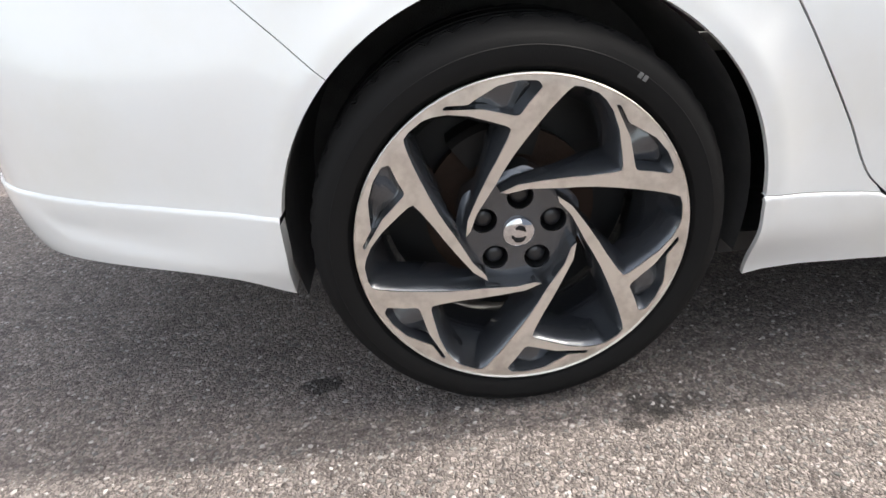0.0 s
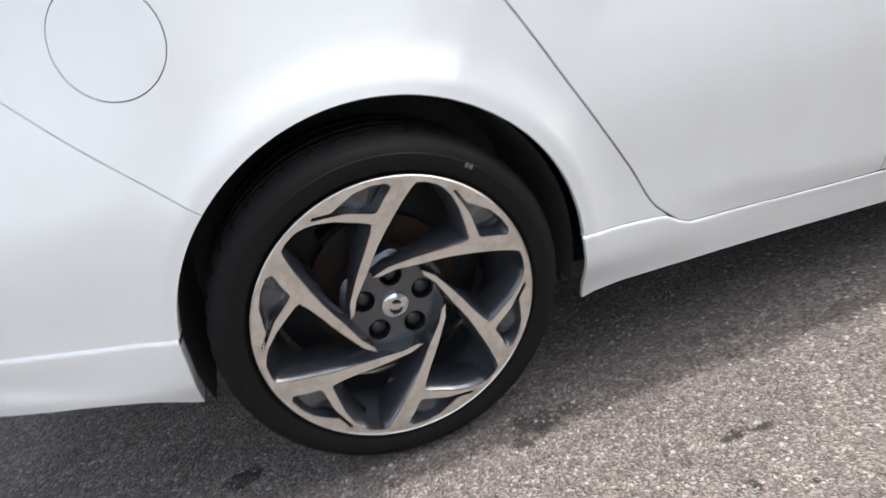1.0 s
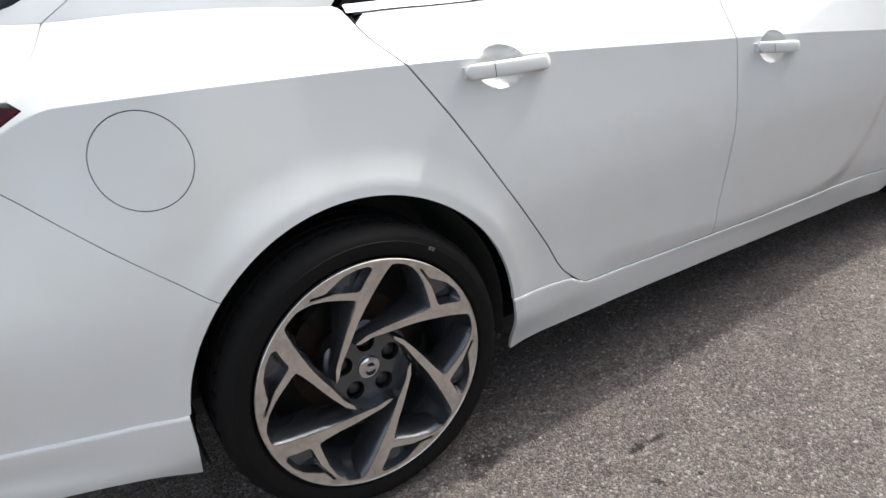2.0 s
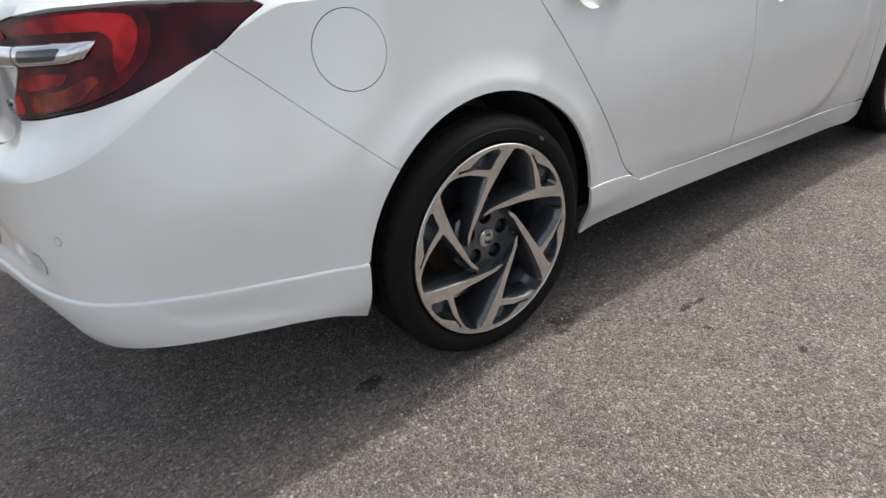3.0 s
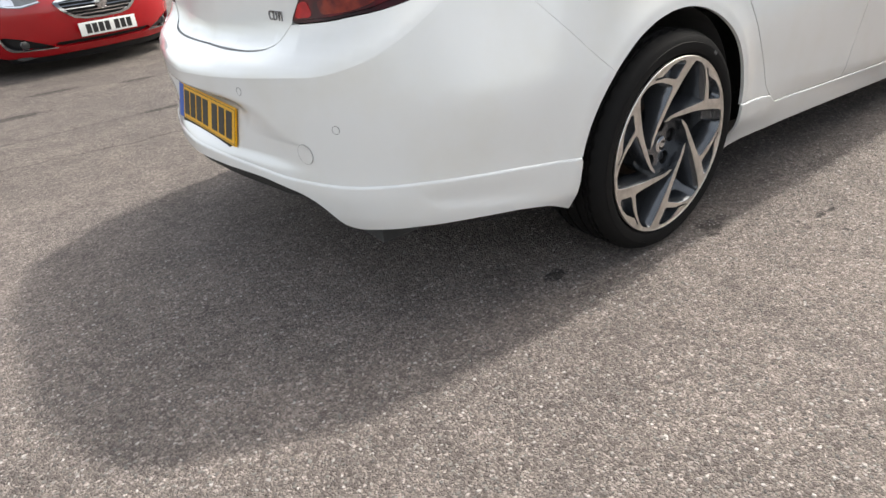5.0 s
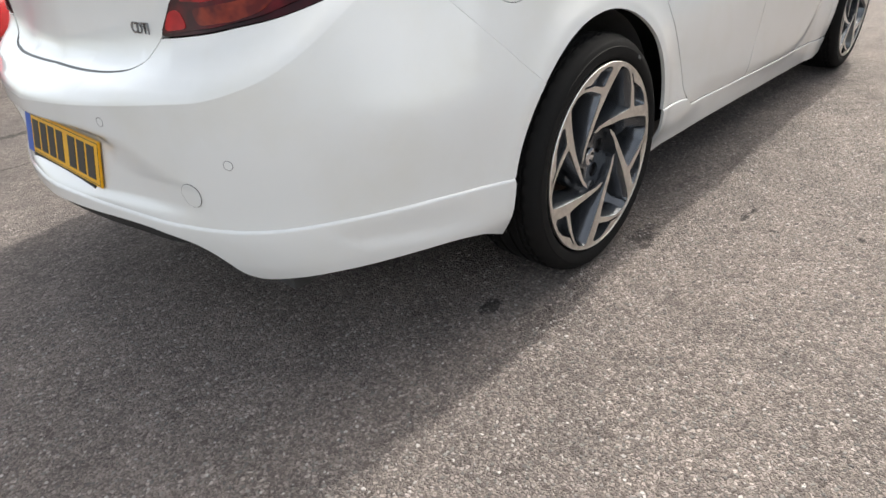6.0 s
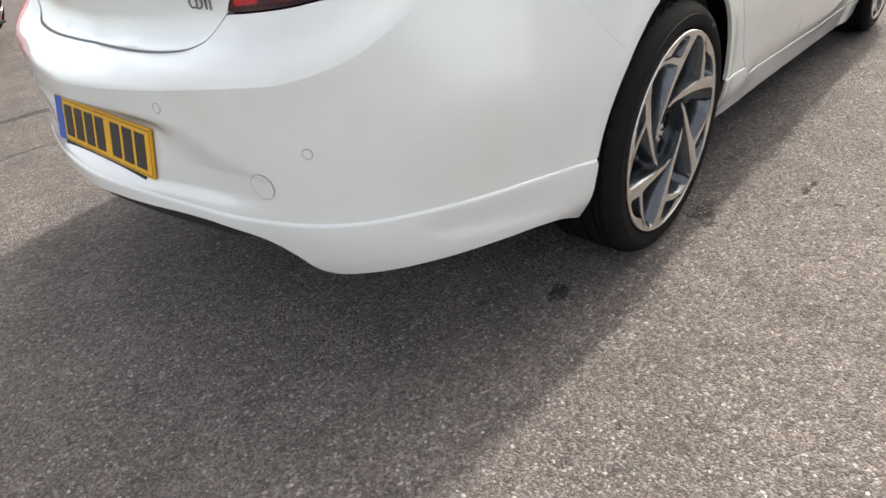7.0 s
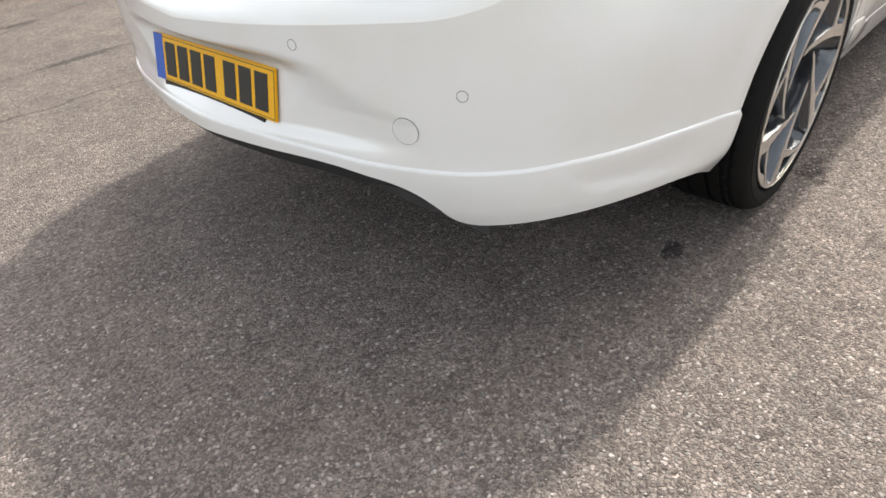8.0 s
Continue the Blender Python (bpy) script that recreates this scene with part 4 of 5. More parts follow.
# unseen plate through boot and cabin, added to block sun leaking through the shell
part("light_stop", box(-0.80, 2.6, 0.20, 2 * YC - 0.20, 0.735, 0.75), liner, car, m=HOME)
part("rear_pan", box(-0.86, -0.40, 0.28, 2 * YC - 0.28, 0.30, 0.34), liner, car, m=HOME)

# wheel-arch liners: shells above the tyres
def arch_liner(cx, side, owner=None):
    bm = bmesh.new()
    rows = []
    for k in range(6):
        d = 0.05 + 0.056 * k
        rr = 0.376 + 0.004 - 0.012 * (k > 3)
        rows.append([bm.verts.new((cx + rr * math.cos(radians(a)), YC - side * (YC - d), 0.342 + rr * math.sin(radians(a)))) for a in range(-14, 197, 6)])
    for a, b in zip(rows, rows[1:]):
        for i in range(len(a) - 1):
            bm.faces.new((a[i], a[i + 1], b[i + 1], b[i]))
    bm.faces.new(rows[-1])
    return part("arch_liner", bm, liner, owner or car, m=HOME)


for cx in (REAR_C, FRONT_C):
    for side in (1, -1):
        arch_liner(cx, side)

# number plate in its recess: yellow, with bars for its characters
PLATE = HOME @ Matrix.Translation((-1.0345, YC + 0.007, 0.510)) @ pose(0, 0, 0, 90 - 13.5, 0, -90)
PW, PH = 0.52, 0.111
pb = bmesh.new()
bmesh.ops.create_cube(pb, size=1)
bmesh.ops.transform(pb, matrix=Matrix.Diagonal((PW, PH, 0.006, 1)), verts=pb.verts)
bmesh.ops.bevel(pb, geom=[e for e in pb.edges], offset=0.0025, segments=2, affect="EDGES")
plate = part("number_plate", pb, yellow, car, "yellow number plate with black bars", PLATE)


def flat(x0, x1, y0, y1, z, h=0.0008):
    return box(x0, x1, y0, y1, z, z + h)


part("blue_band", flat(-0.2585, -0.214, -0.0545, 0.0545, 0.0029), blue, plate)
x = -0.203
for k in range(7):
    if k == 4:
        x += 0.022
    part("character_bar", flat(x, x + 0.048, -0.0395, 0.0395, 0.0029), ink, plate)
    x += 0.061
for y0, y1, x0, x1 in ((0.0485, 0.0500, -0.212, 0.256), (-0.0500, -0.0485, -0.212, 0.256)):
    part("border_line", flat(x0, x1, y0, y1, 0.0028), ink, plate)
part("border_line", flat(0.2545, 0.256, -0.050, 0.050, 0.0028), ink, plate)
holder = part("plate_holder", box(-0.225, 0.215, -0.0715, -0.045, -0.008, 0.0012, 0.001), black_plastic, car, "black plastic plate holder", PLATE)
for k in range(3):
    part("print_bar", flat(-0.125 + 0.075 * k, -0.125 + 0.075 * k + 0.062, -0.0665, -0.0615, 0.0010), pale_ink, holder)

# boot badge
e0, e1 = skin(0.386, 0.803), skin(0.466, 0.799)
bx = Vector(e1) - Vector(e0)
ang = math.degrees(math.atan2(bx.y, bx.x))
mid = skin(0.427, 0.801, 0.0015)
letters("boot_badge", "CDTI", 0.033, badge_metal, car, HOME @ Matrix.Translation(mid) @ pose(0, 0, 0, 90, 0, ang), 0.002, "chrome CDTI lettering", 1.0)

# ---- wheels: machined six-arm alloys with graphite pockets, low-profile tyres ----
TYRE = [(0.262, 0.012), (0.268, -0.004), (0.276, -0.016), (0.288, -0.0205), (0.300, -0.0185), (0.3035, -0.0188), (0.3045, -0.0170), (0.313, -0.0150), (0.321, -0.0105), (0.3285, -0.001), (0.3335, 0.011), (0.3365, 0.032), (0.337, 0.05),
        (0.337, 0.10), (0.336, 0.15), (0.333, 0.182), (0.322, 0.208), (0.300, 0.224), (0.262, 0.210)]


def tyre_mesh():
    """The tyre, with circumferential grooves and cut shoulder blocks."""
    bm = bmesh.new()
    n = 192
    prof = []
    for r, d in TYRE:
        prof.append((r, d))
    fine = []
    for (r0, d0), (r1, d1) in zip(prof, prof[1:]):
        fine.append((r0, d0, 0))
        if r0 > 0.332 and r1 > 0.332 and d0 < 0.18:
            m = (d0 + d1) / 2
            for dd, cut in ((-0.0055, 0), (-0.005, 0.007), (0.005, 0.007), (0.0055, 0)):
                fine.append((max(r0, r1) - cut, m + dd, 0))
    fine.append((*prof[-1], 0))
    rings = []
    for r, d, _ in fine:
        ring = []
        for i in range(n):
            rr = r
            if 0.3345 < r and (d < 0.05 or d > 0.15) and i % 4 == 0:
                rr = r - 0.006
            a = 2 * math.pi * (i + (0.3 if i % 4 == 0 else 0)) / n
            ring.append(bm.verts.new((rr * math.cos(a), d, rr * math.sin(a))))
        rings.append(ring)
    for a, b in zip(rings, rings[1:]):
        for i in range(n):
            bm.faces.new((a[i], a[(i + 1) % n], b[(i + 1) % n], b[i]))
    return bm


def polar(pts):
    return np.array([(r * math.cos(radians(a)), r * math.sin(radians(a))) for r, a in pts])


UPPER = [(0.0905, -2), (0.0955, -20), (0.1065, -44), (0.1235, -58), (0.1435, -68), (0.172, -76), (0.186, -78.2), (0.192, -76.5), (0.203, -71), (0.224, -63), (0.241, -56.5), (0.250, -52), (0.2545, -48.5), (0.2555, -44)]
LOWER_EDGE = [(0.2555, -103), (0.2535, -100), (0.246, -98.6), (0.235, -97), (0.215, -94), (0.194, -90.5), (0.170, -85.5), (0.144, -78), (0.122, -69.5), (0.1065, -61), (0.0935, -47), (0.0875, -29), (0.0845, -8)]
POCKET = [(0.2505, -55.6), (0.2535, -57.2), (0.240, -64.2), (0.2425, -66), (0.2535, -75), (0.2565, -82), (0.2555, -88), (0.247, -90), (0.225, -86), (0.206, -82.4), (0.205, -80.5), (0.213, -75), (0.226, -68.5)]
R_LIP = 0.2635
SET_BACK = {"hub": 0.020, "centre_cap": 0.020, "cap_emblem": 0.020, "wheel_bolt": 0.020, "bolt_well": 0.020, "brake_disc": 0.030, "brake_caliper": 0.030, "back_plate": 0.030}


def face_y(p, back=0.0):
    """Depth of the machined face: dished a little towards the hub."""
    r = np.hypot(p[:, 0], p[:, 1])
    return -0.017 + 0.016 * (1 - np.clip(r / 0.25, 0, 1) ** 1.5) + back


def offset_loop(loop, d):
    """The loop moved sideways, to its left where d is positive."""
    a, b = np.roll(loop, 1, 0), np.roll(loop, -1, 0)
    t = b - a
    t /= np.maximum(np.hypot(*t.T), 1e-9)[:, None]
    return loop + np.stack([-t[:, 1], t[:, 0]], -1) * d


def spoke_loop():
    arc = [(R_LIP, a) for a in np.linspace(-43.05, -102.95, 24)]
    return polar(UPPER[:-1] + [(0.2555, -43.05)] + arc + [(0.2555, -102.95)] + LOWER_EDGE[1:])


def wheel_meshes():
    """The meshes of one wheel, shared by all four."""
    made = {}

    def keep(name, bm, mat, sharp=35):
        bmesh.ops.recalc_face_normals(bm, faces=bm.faces)
        me = bpy.data.meshes.new(name)
        bmesh.ops.scale(bm, vec=(0.986, 1, 0.986), verts=bm.verts)
        bmesh.ops.translate(bm, vec=(0, SET_BACK.get(name, 0.0), 0), verts=bm.verts)
        for f in bm.faces:
            f.smooth = True
        bm.to_mesh(me)
        bm.free()
        me.set_sharp_from_angle(angle=radians(sharp))
        me.materials.append(mat)
        made[name] = me

    keep("tyre", tyre_mesh(), rubber)
    outline, pocket = spoke_loop(), rounded(polar(POCKET), 0.004, 3)
    v, faces = fill(outline, [pocket], 0.014, 0.006)
    bm = bmesh.new()
    ys = face_y(v)
    vs = [bm.verts.new((x, y, z)) for (x, z), y in zip(v, ys)]
    for f in faces:
        bm.faces.new([vs[i] for i in f])
    # a thin turned edge round the machined face
    rim = [e for e in bm.edges if len(e.link_faces) == 1]
    ext = bmesh.ops.extrude_edge_only(bm, edges=rim)
    for e in ext["geom"]:
        if isinstance(e, bmesh.types.BMVert):
            e.co.y += 0.0025
    keep("spoke_face", bm, machined)
    # the painted flanks, sloping down into the windows
    bm = bmesh.new()
    dense_loop = dense(outline, 0.006)
    r = np.hypot(*dense_loop.T)
    inner = r < 0.2545
    ccw = np.sum(dense_loop[:, 0] * np.roll(dense_loop[:, 1], -1) - dense_loop[:, 1] * np.roll(dense_loop[:, 0], -1)) > 0
    sgn = -1 if ccw else 1
    levels = []
    for d, depth in ((0.0, 0.0022), (0.0022, 0.005), (0.0075, 0.017), (0.0135, 0.036), (0.0150, 0.050), (0.0150, 0.075)):
        wide = np.where(inner, d * np.clip((r - 0.082) / 0.075, 0.10, 1.0), 0.0)
        loop2 = dense_loop + (offset_loop(dense_loop, sgn) - dense_loop) * wide[:, None]
        rr = np.hypot(*loop2.T)
        loop2 = loop2 * np.minimum(1, 0.2635 / np.maximum(rr, 1e-6))[:, None]
        yy = face_y(dense_loop) + depth * np.clip((r - 0.06) / 0.09, 0.62, 1.0)
        levels.append([bm.verts.new((p[0], y, p[1])) for p, y in zip(loop2, yy)])
    n = len(dense_loop)
    for a, b in zip(levels, levels[1:]):
        for i in range(n):
            j = (i + 1) % n
            if inner[i] or inner[j]:
                bm.faces.new((a[i], a[j], b[j], b[i]))
    # pocket: walls and floor
    pl = dense(pocket, 0.006)
    cen = pl.mean(0)
    top = [bm.verts.new((p[0], y + 0.0022, p[1])) for p, y in zip(pl, face_y(pl))]
    low_p = cen + (pl - cen) * 0.80
    low = [bm.verts.new((p[0], y + 0.024, p[1])) for p, y in zip(low_p, face_y(pl))]
    for i in range(len(pl)):
        j = (i + 1) % len(pl)
        bm.faces.new((top[i], top[j], low[j], low[i]))
    v2, f2 = fill(low_p, [], 0.012, 0.02)
    vs2 = [bm.verts.new((x, y + 0.024 + 0.004 * math.sin(90 * x), z)) for (x, z), y in zip(v2, face_y(v2))]
    for f in f2:
        bm.faces.new([vs2[i] for i in f])
    keep("spoke_flank", bm, graphite, 50)
    # hub: dished disc with five bolt wells
    wells = [circle(0.0605 * math.cos(radians(86 + 72 * k)), 0.0605 * math.sin(radians(86 + 72 * k)), 0.0220, 28) for k in range(5)]
    hub_line = []
    for k in range(6):
        base = 113 - 60 * k
        hub_line += [(0.101, base + 6), (0.105, base - 10), (0.111, base - 30), (0.104, base - 46)]
    hub_line = rounded(polar(hub_line[::-1]), 0.01, 4)
    v, faces = fill(hub_line, wells, 0.008, 0.005)
    hub_y = lambda p: 0.012 - 0.005 * np.clip(1 - np.hypot(p[:, 0], p[:, 1]) / 0.05, 0, 1) - 0.003 * np.clip(np.hypot(p[:, 0], p[:, 1]) / 0.09, 0, 1) ** 2 + 0.014 * np.clip((np.hypot(p[:, 0], p[:, 1]) - 0.086) / 0.025, 0, 1) ** 1.6
    bm = bmesh.new()
    vs = [bm.verts.new((x, y, z)) for (x, z), y in zip(v, hub_y(v))]
    for f in faces:
        bm.faces.new([vs[i] for i in f])
    rim = [e for e in bm.edges if len(e.link_faces) == 1]
    ext = bmesh.ops.extrude_edge_only(bm, edges=rim)
    for e in ext["geom"]:
        if isinstance(e, bmesh.types.BMVert):
            e.co.y += 0.04
    keep("hub", bm, graphite)
    # webs that carry each arm from the hub to the rim behind its face
    bm = bmesh.new()
    web = polar([(0.100, -62), (0.104, -52), (0.125, -58), (0.150, -65), (0.185, -74), (0.235, -60), (0.252, -60), (0.256, -80), (0.256, -96), (0.225, -95), (0.18, -90), (0.13, -78), (0.108, -68)])
    v, faces = fill(web, [], 0.02, 0.012)
    vs = [bm.verts.new((x, 0.024 + 0.006 * float(np.hypot(x, z) < 0.1), z)) for x, z in v]
    for f in faces:
        bm.faces.new([vs[i] for i in f])
    ext = bmesh.ops.extrude_edge_only(bm, edges=[e for e in bm.edges if len(e.link_faces) == 1])
    for e in ext["geom"]:
        if isinstance(e, bmesh.types.BMVert):
            e.co.y += 0.03
    keep("arm_web", bm, graphite)
    bm = lathe([(0.0165, 0.048), (0.0165, 0.026), (0.0155, 0.0225), (0.0120, 0.0195), (0.005, 0.0180), (0.0008, 0.0178)], 24)
    keep("wheel_bolt", bm, bolt_black)
    # recesses coloured black, as if no light reached them
    keep("bolt_well", lathe([(0.0221, 0.0125), (0.0205, 0.046), (0.002, 0.046)], 28, lids=1), shade_black)
    keep("centre_cap", lathe([(0.0268, 0.016), (0.0268, 0.0042), (0.0258, 0.0016), (0.0235, 0.0002), (0.016, -0.0015), (0.008, -0.0029), (0.0005, -0.0033)], 40), chrome)
    # a plain raised curl on the cap
    bm = bmesh.new()
    for a0, a1, rr in ((190, 335, 0.0115), (20, 125, 0.0105)):
        tmp = tube([(rr * math.cos(radians(a)), -0.0022, rr * math.sin(radians(a))) for a in np.linspace(a0, a1, 12)], [0.0015 + 0.0030 * math.sin(math.pi * k / 11) for k in range(12)], 8)
        me = bpy.data.meshes.new("curl")
        tmp.to_mesh(me)
        tmp.free()
        bm.from_mesh(me)
        bpy.data.meshes.remove(me)
    keep("cap_emblem", bm, iron)
    keep("rim_barrel", lathe([(0.2665, -0.004), (0.2665, -0.0165), (0.2635, -0.0175), (0.2625, -0.012), (0.2570, 0.000), (0.2545, 0.012), (0.243, 0.034), (0.226, 0.062), (0.222, 0.075), (0.226, 0.13), (0.240, 0.19), (0.258, 0.215)], 96), graphite)
    keep("rim_lip", lathe([(0.2668, -0.010), (0.2668, -0.0172), (0.2652, -0.0188), (0.2632, -0.0180), (0.2632, -0.012)], 96), machined)
    keep("brake_disc", lathe([(0.150, 0.085), (0.150, 0.105), (0.085, 0.105), (0.085, 0.062), (0.060, 0.060), (0.002, 0.060)], 64), rust)
    bm = bmesh.new()
    n = 14
    ring0 = []
    for d in (0.060, 0.070, 0.12):
        ring = []
        for i in range(n):
            a = radians(-28 + 56 * i / (n - 1) + 100)
            ring.append((bm.verts.new((0.112 * math.cos(a), d, 0.112 * math.sin(a))), bm.verts.new(((0.172 - 0.01 * (d < 0.065)) * math.cos(a), d, (0.172 - 0.01 * (d < 0.065)) * math.sin(a)))))
        ring0.append(ring)
    for i in range(n - 1):
        bm.faces.new((ring0[0][i][0], ring0[0][i + 1][0], ring0[0][i + 1][1], ring0[0][i][1]))
        for a, b in zip(ring0, ring0[1:]):
            for k in (0, 1):
                bm.faces.new((a[i][k], a[i + 1][k], b[i + 1][k], b[i][k]))
    for a, b in zip(ring0, ring0[1:]):
        for i in (0, n - 1):
            bm.faces.new((a[i][0], a[i][1], b[i][1], b[i][0]))
    keep("brake_caliper", bm, iron)
    # disc coloured near-black so the wheel's openings look deeply shaded
    keep("back_plate", lathe([(0.225, 0.135), (0.05, 0.125), (0.004, 0.125)], 48), shade_black)
    keep("tyre_valve", lathe([(0.005, 0.03), (0.0048, 0.004), (0.003, 0.0), (0.0006, 0.0)], 12), rubber)
    return made


WHEEL = wheel_meshes()


def wheel(parent, m, turn=0.0, body=None):
    """One wheel with its parts under the tyre; m: its pose in the car's space."""
    t = link("wheel", WHEEL["tyre"], None, parent, "alloy wheel with a low-profile tyre", m @ pose(0, 0, 0, 0, turn, 0))
    for name in ("rim_barrel", "rim_lip", "hub", "centre_cap", "cap_emblem", "brake_disc", "brake_caliper", "back_plate"):
        link(name, WHEEL[name], None, t, {"rim_lip": "bright machined rim edge", "centre_cap": "chrome centre cap", "brake_disc": "rusty brake disc"}.get(name, ""))
    for k in range(6):
        spin = pose(0, 0, 0, 0, -(113 - 60 * k), 0)
        link("spoke_face", WHEEL["spoke_face"], None, t, "machined silver spoke face", spin)
        link("spoke_flank", WHEEL["spoke_flank"], None, t, "graphite painted spoke flank", spin)
        link("arm_web", WHEEL["arm_web"], None, t, "graphite painted spoke web", spin)
    for k in range(5):
        a = radians(86 + 72 * k)
        at = Matrix.Translation((0.0597 * math.cos(a), 0, 0.0597 * math.sin(a)))
        link("wheel_bolt", WHEEL["wheel_bolt"], None, t, "black wheel bolt", at)
        link("bolt_well", WHEEL["bolt_well"], None, t, "", at)
    a = radians(-163)
    link("tyre_valve", WHEEL["tyre_valve"], None, t, "", Matrix.Translation((0.2325 * math.cos(a), 0.012, 0.2325 * math.sin(a))))
    for k in range(2):
        mark = box(-0.0032, 0.0032, -0.0006, 0.0006, -0.0042, 0.0042, 0.0003)
        a = radians(54.6 + 1.7 * k)
        part("tyre_mark", mark, worn_print, t, "pale worn moulded mark", Matrix.Translation((0.2963 * math.cos(a), -0.0188, 0.2963 * math.sin(a))) @ pose(0, 0, 0, 0, 34, 0))
    return t


wheel(car, HOME @ Matrix.Translation((0.0, 0.004, HUB_Z)))
wheel(car, HOME @ Matrix.Translation((WB, 0.006, HUB_Z)), 21)
wheel(car, HOME @ Matrix.Translation((0.0, 2 * YC - 0.004, HUB_Z)) @ pose(0, 0, 0, 0, 0, 180), 40)
wheel(car, HOME @ Matrix.Translation((WB, 2 * YC - 0.006, HUB_Z)) @ pose(0, 0, 0, 0, 0, 180), 75)

# ---- ground ----
def ground_sheet():
    bm = bmesh.new()
    cuts = [-900, -200, -60, -20, -8, -4, -2, 0, 2, 4, 8, 20, 60, 200, 900]
    vs = [[bm.verts.new((x, y + 1, 0)) for y in cuts] for x in cuts]
    for i in range(len(cuts) - 1):
        for j in range(len(cuts) - 1):
            bm.faces.new((vs[i][j], vs[i + 1][j], vs[i + 1][j + 1], vs[i][j + 1]))
    me = bpy.data.meshes.new("ground")
    bmesh.ops.recalc_face_normals(bm, faces=bm.faces)
    bm.to_mesh(me)
    bm.free()
    me.materials.append(asphalt)
    return tagged(new("ground", me), "worn grey-brown asphalt with pale stone chips and dark stains", "ground", kind="structure")


ground_sheet()


def chips(seed, n, x0, x1, y0, y1, lo, hi, mat, name):
    """Stone chips set in the binder, their tops just proud of it."""
    rng = np.random.default_rng(seed)
    at = np.stack([rng.uniform(x0, x1, n), rng.uniform(y0, y1, n)], -1)
    r = lo + (hi - lo) * rng.uniform(0, 1, n) ** 1.8
    q, turn = rng.uniform(0.55, 1.0, n), rng.uniform(0, math.pi, n)
    tall = r * rng.uniform(0.10, 0.34, n)
    lean = rng.uniform(-0.14, 0.14, (n, 2))
    ang = np.linspace(0, 2 * math.pi, 6, endpoint=False)[None] + rng.uniform(-0.25, 0.25, (n, 6))
    wob = rng.uniform(0.72, 1.2, (n, 6))
    rings = []
    for grow, top in ((1.0, 0), (0.66, 1)):
        px, py = np.cos(ang) * wob * grow * r[:, None], np.sin(ang) * wob * grow * (r * q)[:, None]
        X = px * np.cos(turn)[:, None] - py * np.sin(turn)[:, None]
        Y = px * np.sin(turn)[:, None] + py * np.cos(turn)[:, None]
        Z = (tall[:, None] + lean[:, :1] * X + lean[:, 1:] * Y) * top - 0.001 * (1 - top)
        rings.append(np.stack([X + at[:, :1], Y + at[:, 1:], Z], -1))
    verts = np.concatenate(rings, 1).reshape(-1, 3)
    one = [(k, (k + 1) % 6, 6 + (k + 1) % 6, 6 + k) for k in range(6)]
    faces = [tuple(12 * c + k for k in f) for c in range(n) for f in one + [(6, 7, 8, 9, 10, 11)]]
    me = bpy.data.meshes.new(name)
    me.from_pydata(verts.tolist(), [], faces)
    me.materials.append(mat)
    return tagged(new(name, me), "pale and grey stone chips worn proud of the asphalt", "stone chips", kind="stuff")


chips(3, 46000, -2.3, 2.1, -1.5, 1.15, 0.0021, 0.0068, chip_stone, "stone_chips")

# ---- a plain unseen wall, away from the cars, added to darken the doors' reflections ----
wall_bm = box(1.4, 26.0, -4.3, -4.0, 0.0, 5.2, 0.02)
wall_me = bpy.data.meshes.new("unseen_wall")
wall_bm.to_mesh(wall_me)
wall_bm.free()
wall_me.materials.append(wall_render)
tagged(new("unseen_wall", wall_me), "plain blue-grey wall added out of view to darken the doors", "wall", kind="structure")

# ---- noses: grille, lamps and bumper ----
def nose_line(pts):
    """Points given by the way round from the middle of the nose."""
    return [(U_END - 1e-4 - s, z - 0.062 * float(step(0.18, 0.30, z) * (1 - step(0.70, 0.95, z)))) for s, z in pts]


GRILLE = [(0, 0.475), (0.16, 0.48), (0.25, 0.50), (0.33, 0.56), (0.385, 0.635), (0.36, 0.655), (0.2, 0.675), (0, 0.685)]
FOG = [(0.46, 0.272), (0.86, 0.292), (0.90, 0.405), (0.84, 0.412), (0.70, 0.385), (0.55, 0.330), (0.47, 0.292)]
HEAD = [(0.46, 0.655), (0.62, 0.625), (0.84, 0.655), (0.98, 0.735), (0.90, 0.752), (0.66, 0.715), (0.50, 0.685)]
INTAKE = [(0, 0.268), (0.40, 0.272), (0.47, 0.30), (0.44, 0.325), (0, 0.318)]


def rr(pts, r=0.012):
    return [tuple(p) for p in rounded(pts, r)]


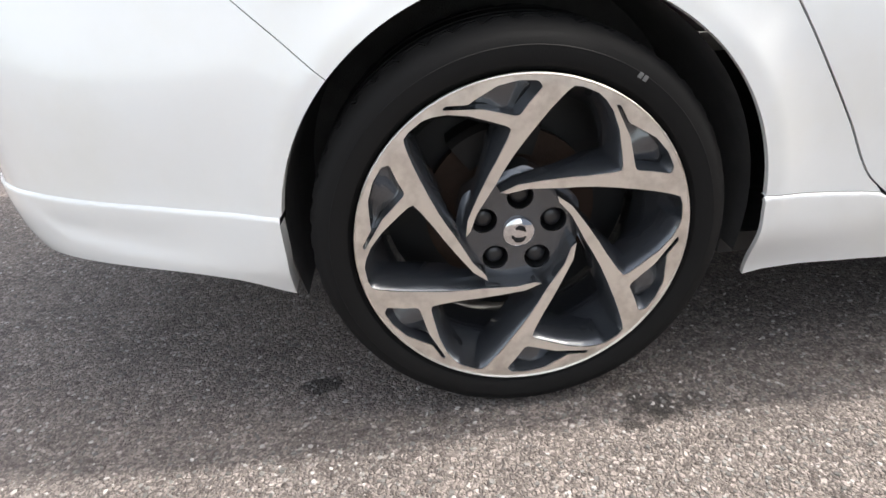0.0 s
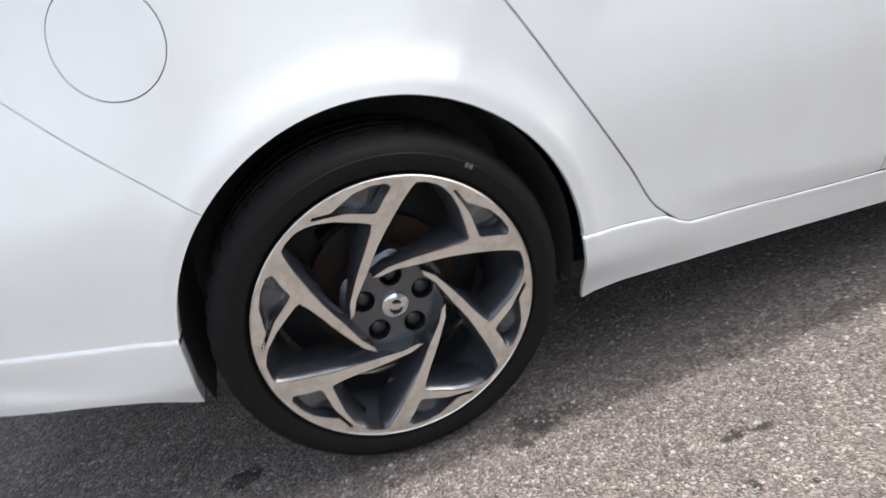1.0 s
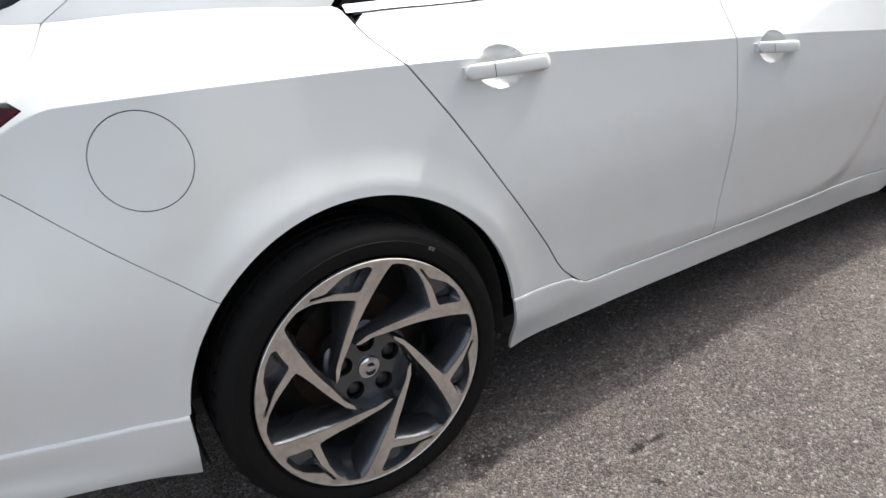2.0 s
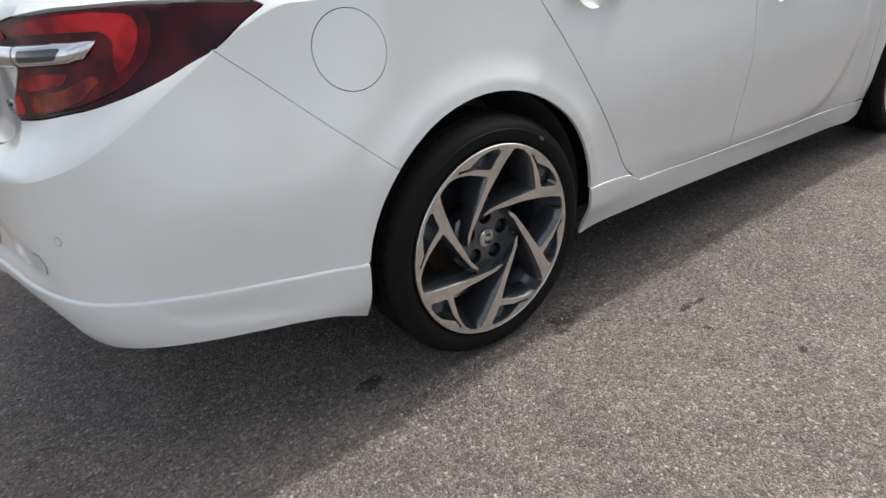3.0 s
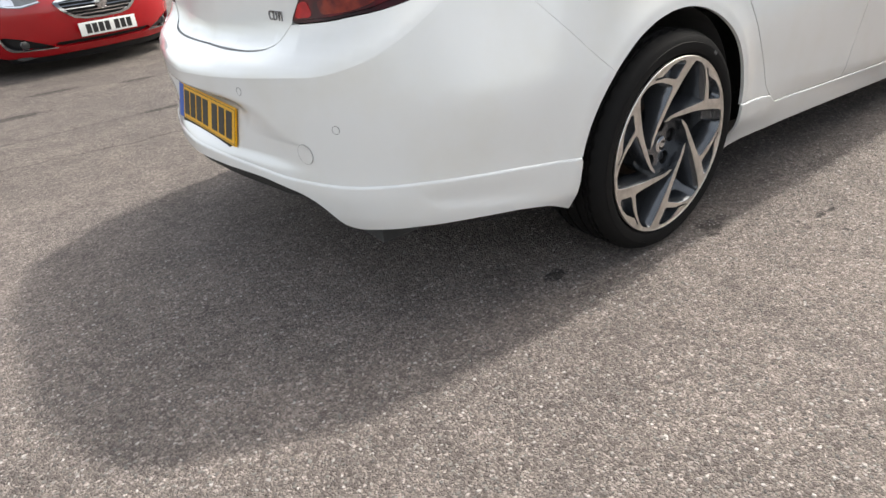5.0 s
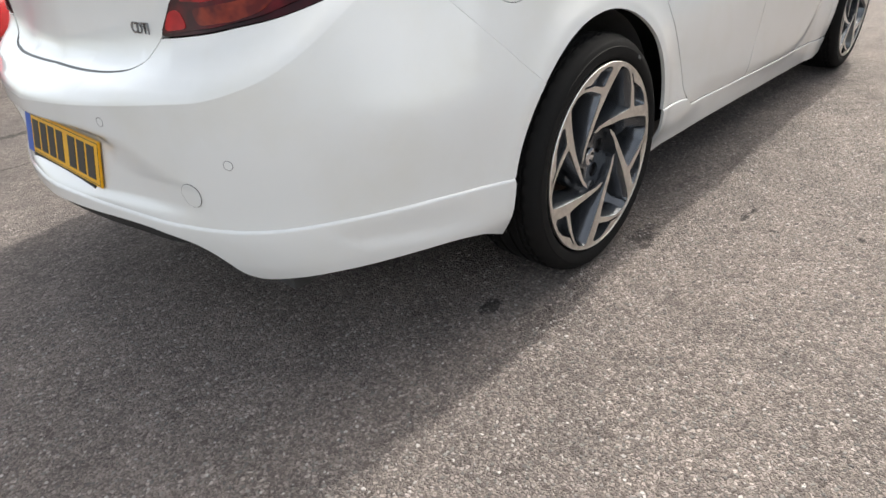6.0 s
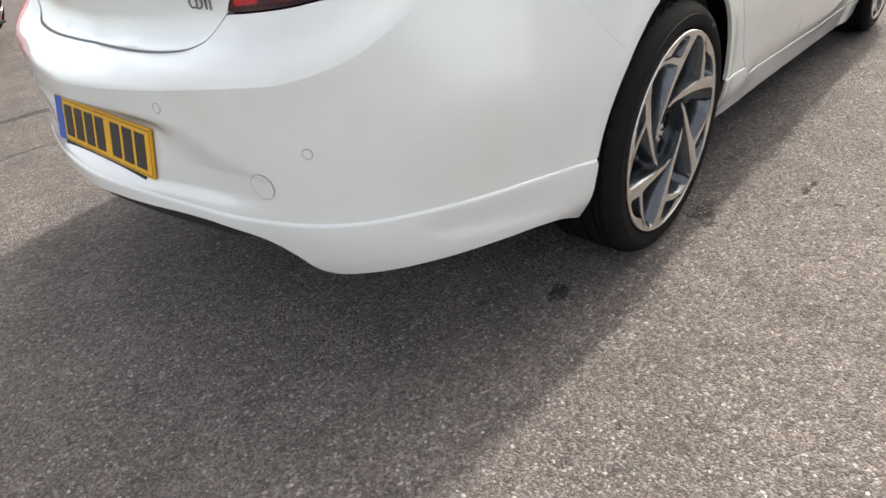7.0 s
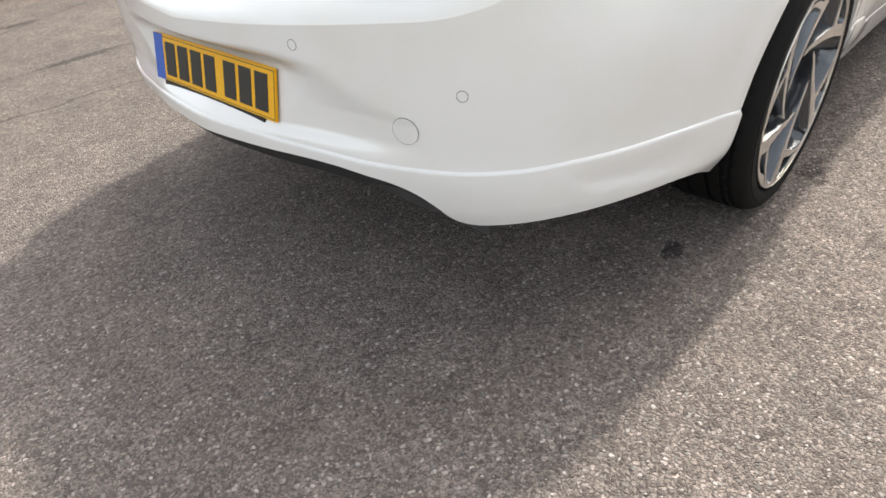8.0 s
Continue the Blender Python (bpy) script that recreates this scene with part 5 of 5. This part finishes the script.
def front_end(owner, paint):
    """The painted nose of one car with its grille and lamps."""
    def both(name, mat, pts, holes=(), label="", **k):
        for sg in (1, -1):
            f = (lambda l: l) if sg > 0 else flip
            sheet(name, mat, owner, f(pts), [f(h) for h in holes], label=label, at=HOME, **k)

    nose_front = nose_line([(0, 0.160), (0.55, 0.158), (0.95, 0.165)]) + arch(FRONT_C, -20, 16, n=10) + nose_line([(1.02, 0.56), (1.03, 0.72), (0.90, 0.757), (0.66, 0.722), (0.46, 0.695), (0.2, 0.70), (0, 0.71)])
    nose_cut = nose_line([(0, 0.685), (0.2, 0.675), (0.36, 0.655), (0.385, 0.635), (0.33, 0.56), (0.25, 0.50), (0.16, 0.48), (0, 0.475), (0, 0.318), (0.44, 0.325), (0.47, 0.30), (0.40, 0.272), (0, 0.268)])
    both("front_bumper", paint, nose_front + nose_cut, [nose_line(FOG), rr(nose_line(HEAD))], grid=0.03, gap=0.02, thick=0.03)
    both("fog_recess", black_plastic, rr(nose_line([(0.44, 0.262), (0.87, 0.282), (0.92, 0.415), (0.84, 0.424), (0.68, 0.395), (0.52, 0.335), (0.44, 0.297)])), out=-0.03, grid=0.03, gap=0.02)
    blade = along([(0.44, 0.262), (0.62, 0.266), (0.80, 0.278), (0.868, 0.312), (0.904, 0.412)], 30)
    blade_in = along([(0.45, 0.280), (0.62, 0.285), (0.79, 0.300), (0.845, 0.328), (0.882, 0.412)], 30)
    both("fog_blade", chrome, nose_line(blade + blade_in[::-1]), out=0.006, thick=0.02, grid=0.015, gap=0.012, label="chrome fog lamp surround")
    for sg in (1, -1):
        u = sg * (U_END - 0.70)
        p = Vector(skin(u, 0.275, -0.02))
        fl = lathe([(0.036, 0.03), (0.040, 0.0), (0.034, -0.008), (0.012, -0.012), (0.001, -0.0125)], 24)
        part("fog_lamp", fl, grey_lens, owner, "round clear fog lamp", HOME @ Matrix.Translation(p) @ pose(0, 0, 0, 0, 0, 90))
    both("head_lamp", head_lens, rr(nose_line(HEAD)), out=0.002, thick=0.04, grid=0.02, gap=0.015, label="clear head lamp with dark reflector")
    both("lamp_bowl", chrome, rr(nose_line([(0.66, 0.650), (0.76, 0.662), (0.79, 0.690), (0.74, 0.712), (0.67, 0.700)])), out=0.004, grid=0.02, gap=0.012)
    both("lamp_brow", chrome, nose_line([(0.475, 0.657), (0.62, 0.634), (0.70, 0.640), (0.82, 0.664), (0.82, 0.674), (0.70, 0.650), (0.62, 0.644), (0.48, 0.668)]), out=0.005, thick=0.004, lip=0.0, grid=0.02, gap=0.015)
    both("grille_back", black_plastic, nose_line(GRILLE), out=-0.03, grid=0.04, gap=0.03)
    both("valance", black_plastic, nose_line([(0, 0.105), (0.55, 0.105), (0.93, 0.125), (0.95, 0.160), (0.55, 0.153), (0, 0.155)]), out=-0.012, grid=0.04, gap=0.03, label="black plastic lower valance")
    both("intake_mesh", black_plastic, nose_line(INTAKE), out=-0.03, grid=0.05, gap=0.03)
    edge = [(0, 0.475), (0.16, 0.48), (0.25, 0.50), (0.33, 0.56), (0.385, 0.635), (0.36, 0.655), (0.2, 0.675), (0, 0.685)]
    inner = [(0, 0.665), (0.19, 0.657), (0.335, 0.640), (0.345, 0.628), (0.30, 0.567), (0.235, 0.518), (0.155, 0.498), (0, 0.493)]
    both("grille_frame", chrome, nose_line(edge + inner), out=0.010, thick=0.03, grid=0.02, gap=0.02, label="chrome grille surround")
    for z, w in ((0.520, 0.235), (0.548, 0.275), (0.576, 0.305), (0.604, 0.325), (0.632, 0.34)):
        both("grille_slat", chrome, nose_line([(0, z - 0.006), (w, z - 0.004), (w, z + 0.004), (0, z + 0.006)]), out=0.004, thick=0.02, grid=0.02, gap=0.03, lip=0.003)
    part("grille_badge", lathe([(0.055, 0.02), (0.055, -0.004), (0.048, -0.010), (0.02, -0.012), (0.001, -0.0125)], 32), chrome, owner, "round chrome badge",
         HOME @ Matrix.Translation(skin(U_END - 1e-4, 0.538, 0.014)) @ pose(0, 0, 0, 0, 0, 90))


front_end(car, white)

# ---- the red car beyond ----
RED_AT = pose(-0.45, 5.52, 0, 0, 0, -74) @ Matrix.Translation((-3.65, -YC, 0))
red_car = root("red_car", RED_AT @ Matrix.Translation((0.85, YC, 0)), "glossy red hatchback parked nose-on with a chrome grille", "car")


side_line = (nose_line([(1.028, 0.56), (1.034, 0.72)]) + wing_top(U_END - 0.905, 4.02) + [(float(u), float(ZB(u))) for u in np.linspace(4.0, 0.004, 60)]
             + [(0.004, 0.40), (0.6, 0.36), (1.3, 0.25)] + arch(REAR_C, 195, -20, n=30) + [(2.3, 0.18), (4.0, 0.15)] + arch(FRONT_C, 200, 18, n=40))
for sg in (1, -1):
    sheet("body_side", red_paint, red_car, [(sg * u, z) for u, z in side_line], at=HOME, grid=0.05, gap=0.03)
upper_body(red_car, red_paint)
front_end(red_car, red_paint)
part("underbody", box(-0.82, 3.35, YC - 0.62, YC + 0.62, 0.20, 0.24), liner, red_car, m=HOME)
part("front_pan", box(3.02, 3.42, YC - 0.70, YC + 0.70, 0.150, 0.170), liner, red_car, m=HOME)
for cx in (REAR_C, FRONT_C):
    for side in (1, -1):
        arch_liner(cx, side, red_car)
RP = HOME @ Matrix.Translation((3.672, YC, 0.338)) @ pose(0, 0, 0, 90, 0, 90)
rb = box(-0.26, 0.26, -0.0555, 0.0555, -0.004, 0.004, 0.002)
red_plate = part("number_plate", rb, plate_white, red_car, "white number plate with black bars", RP)
x = -0.205
for k in range(7):
    if k == 4:
        x += 0.030
    part("character_bar", flat(x, x + 0.046, -0.0395, 0.0395, 0.0039), ink, red_plate)
    x += 0.0575
for cx, sg, turn in ((WB, 1, 10), (0, 1, 30), (WB, -1, 50), (0, -1, 70)):
    wheel(red_car, HOME @ Matrix.Translation((cx, YC - sg * (YC - 0.004), HUB_Z)) @ pose(0, 0, 0, 0, 0, 0 if sg > 0 else 180), turn)
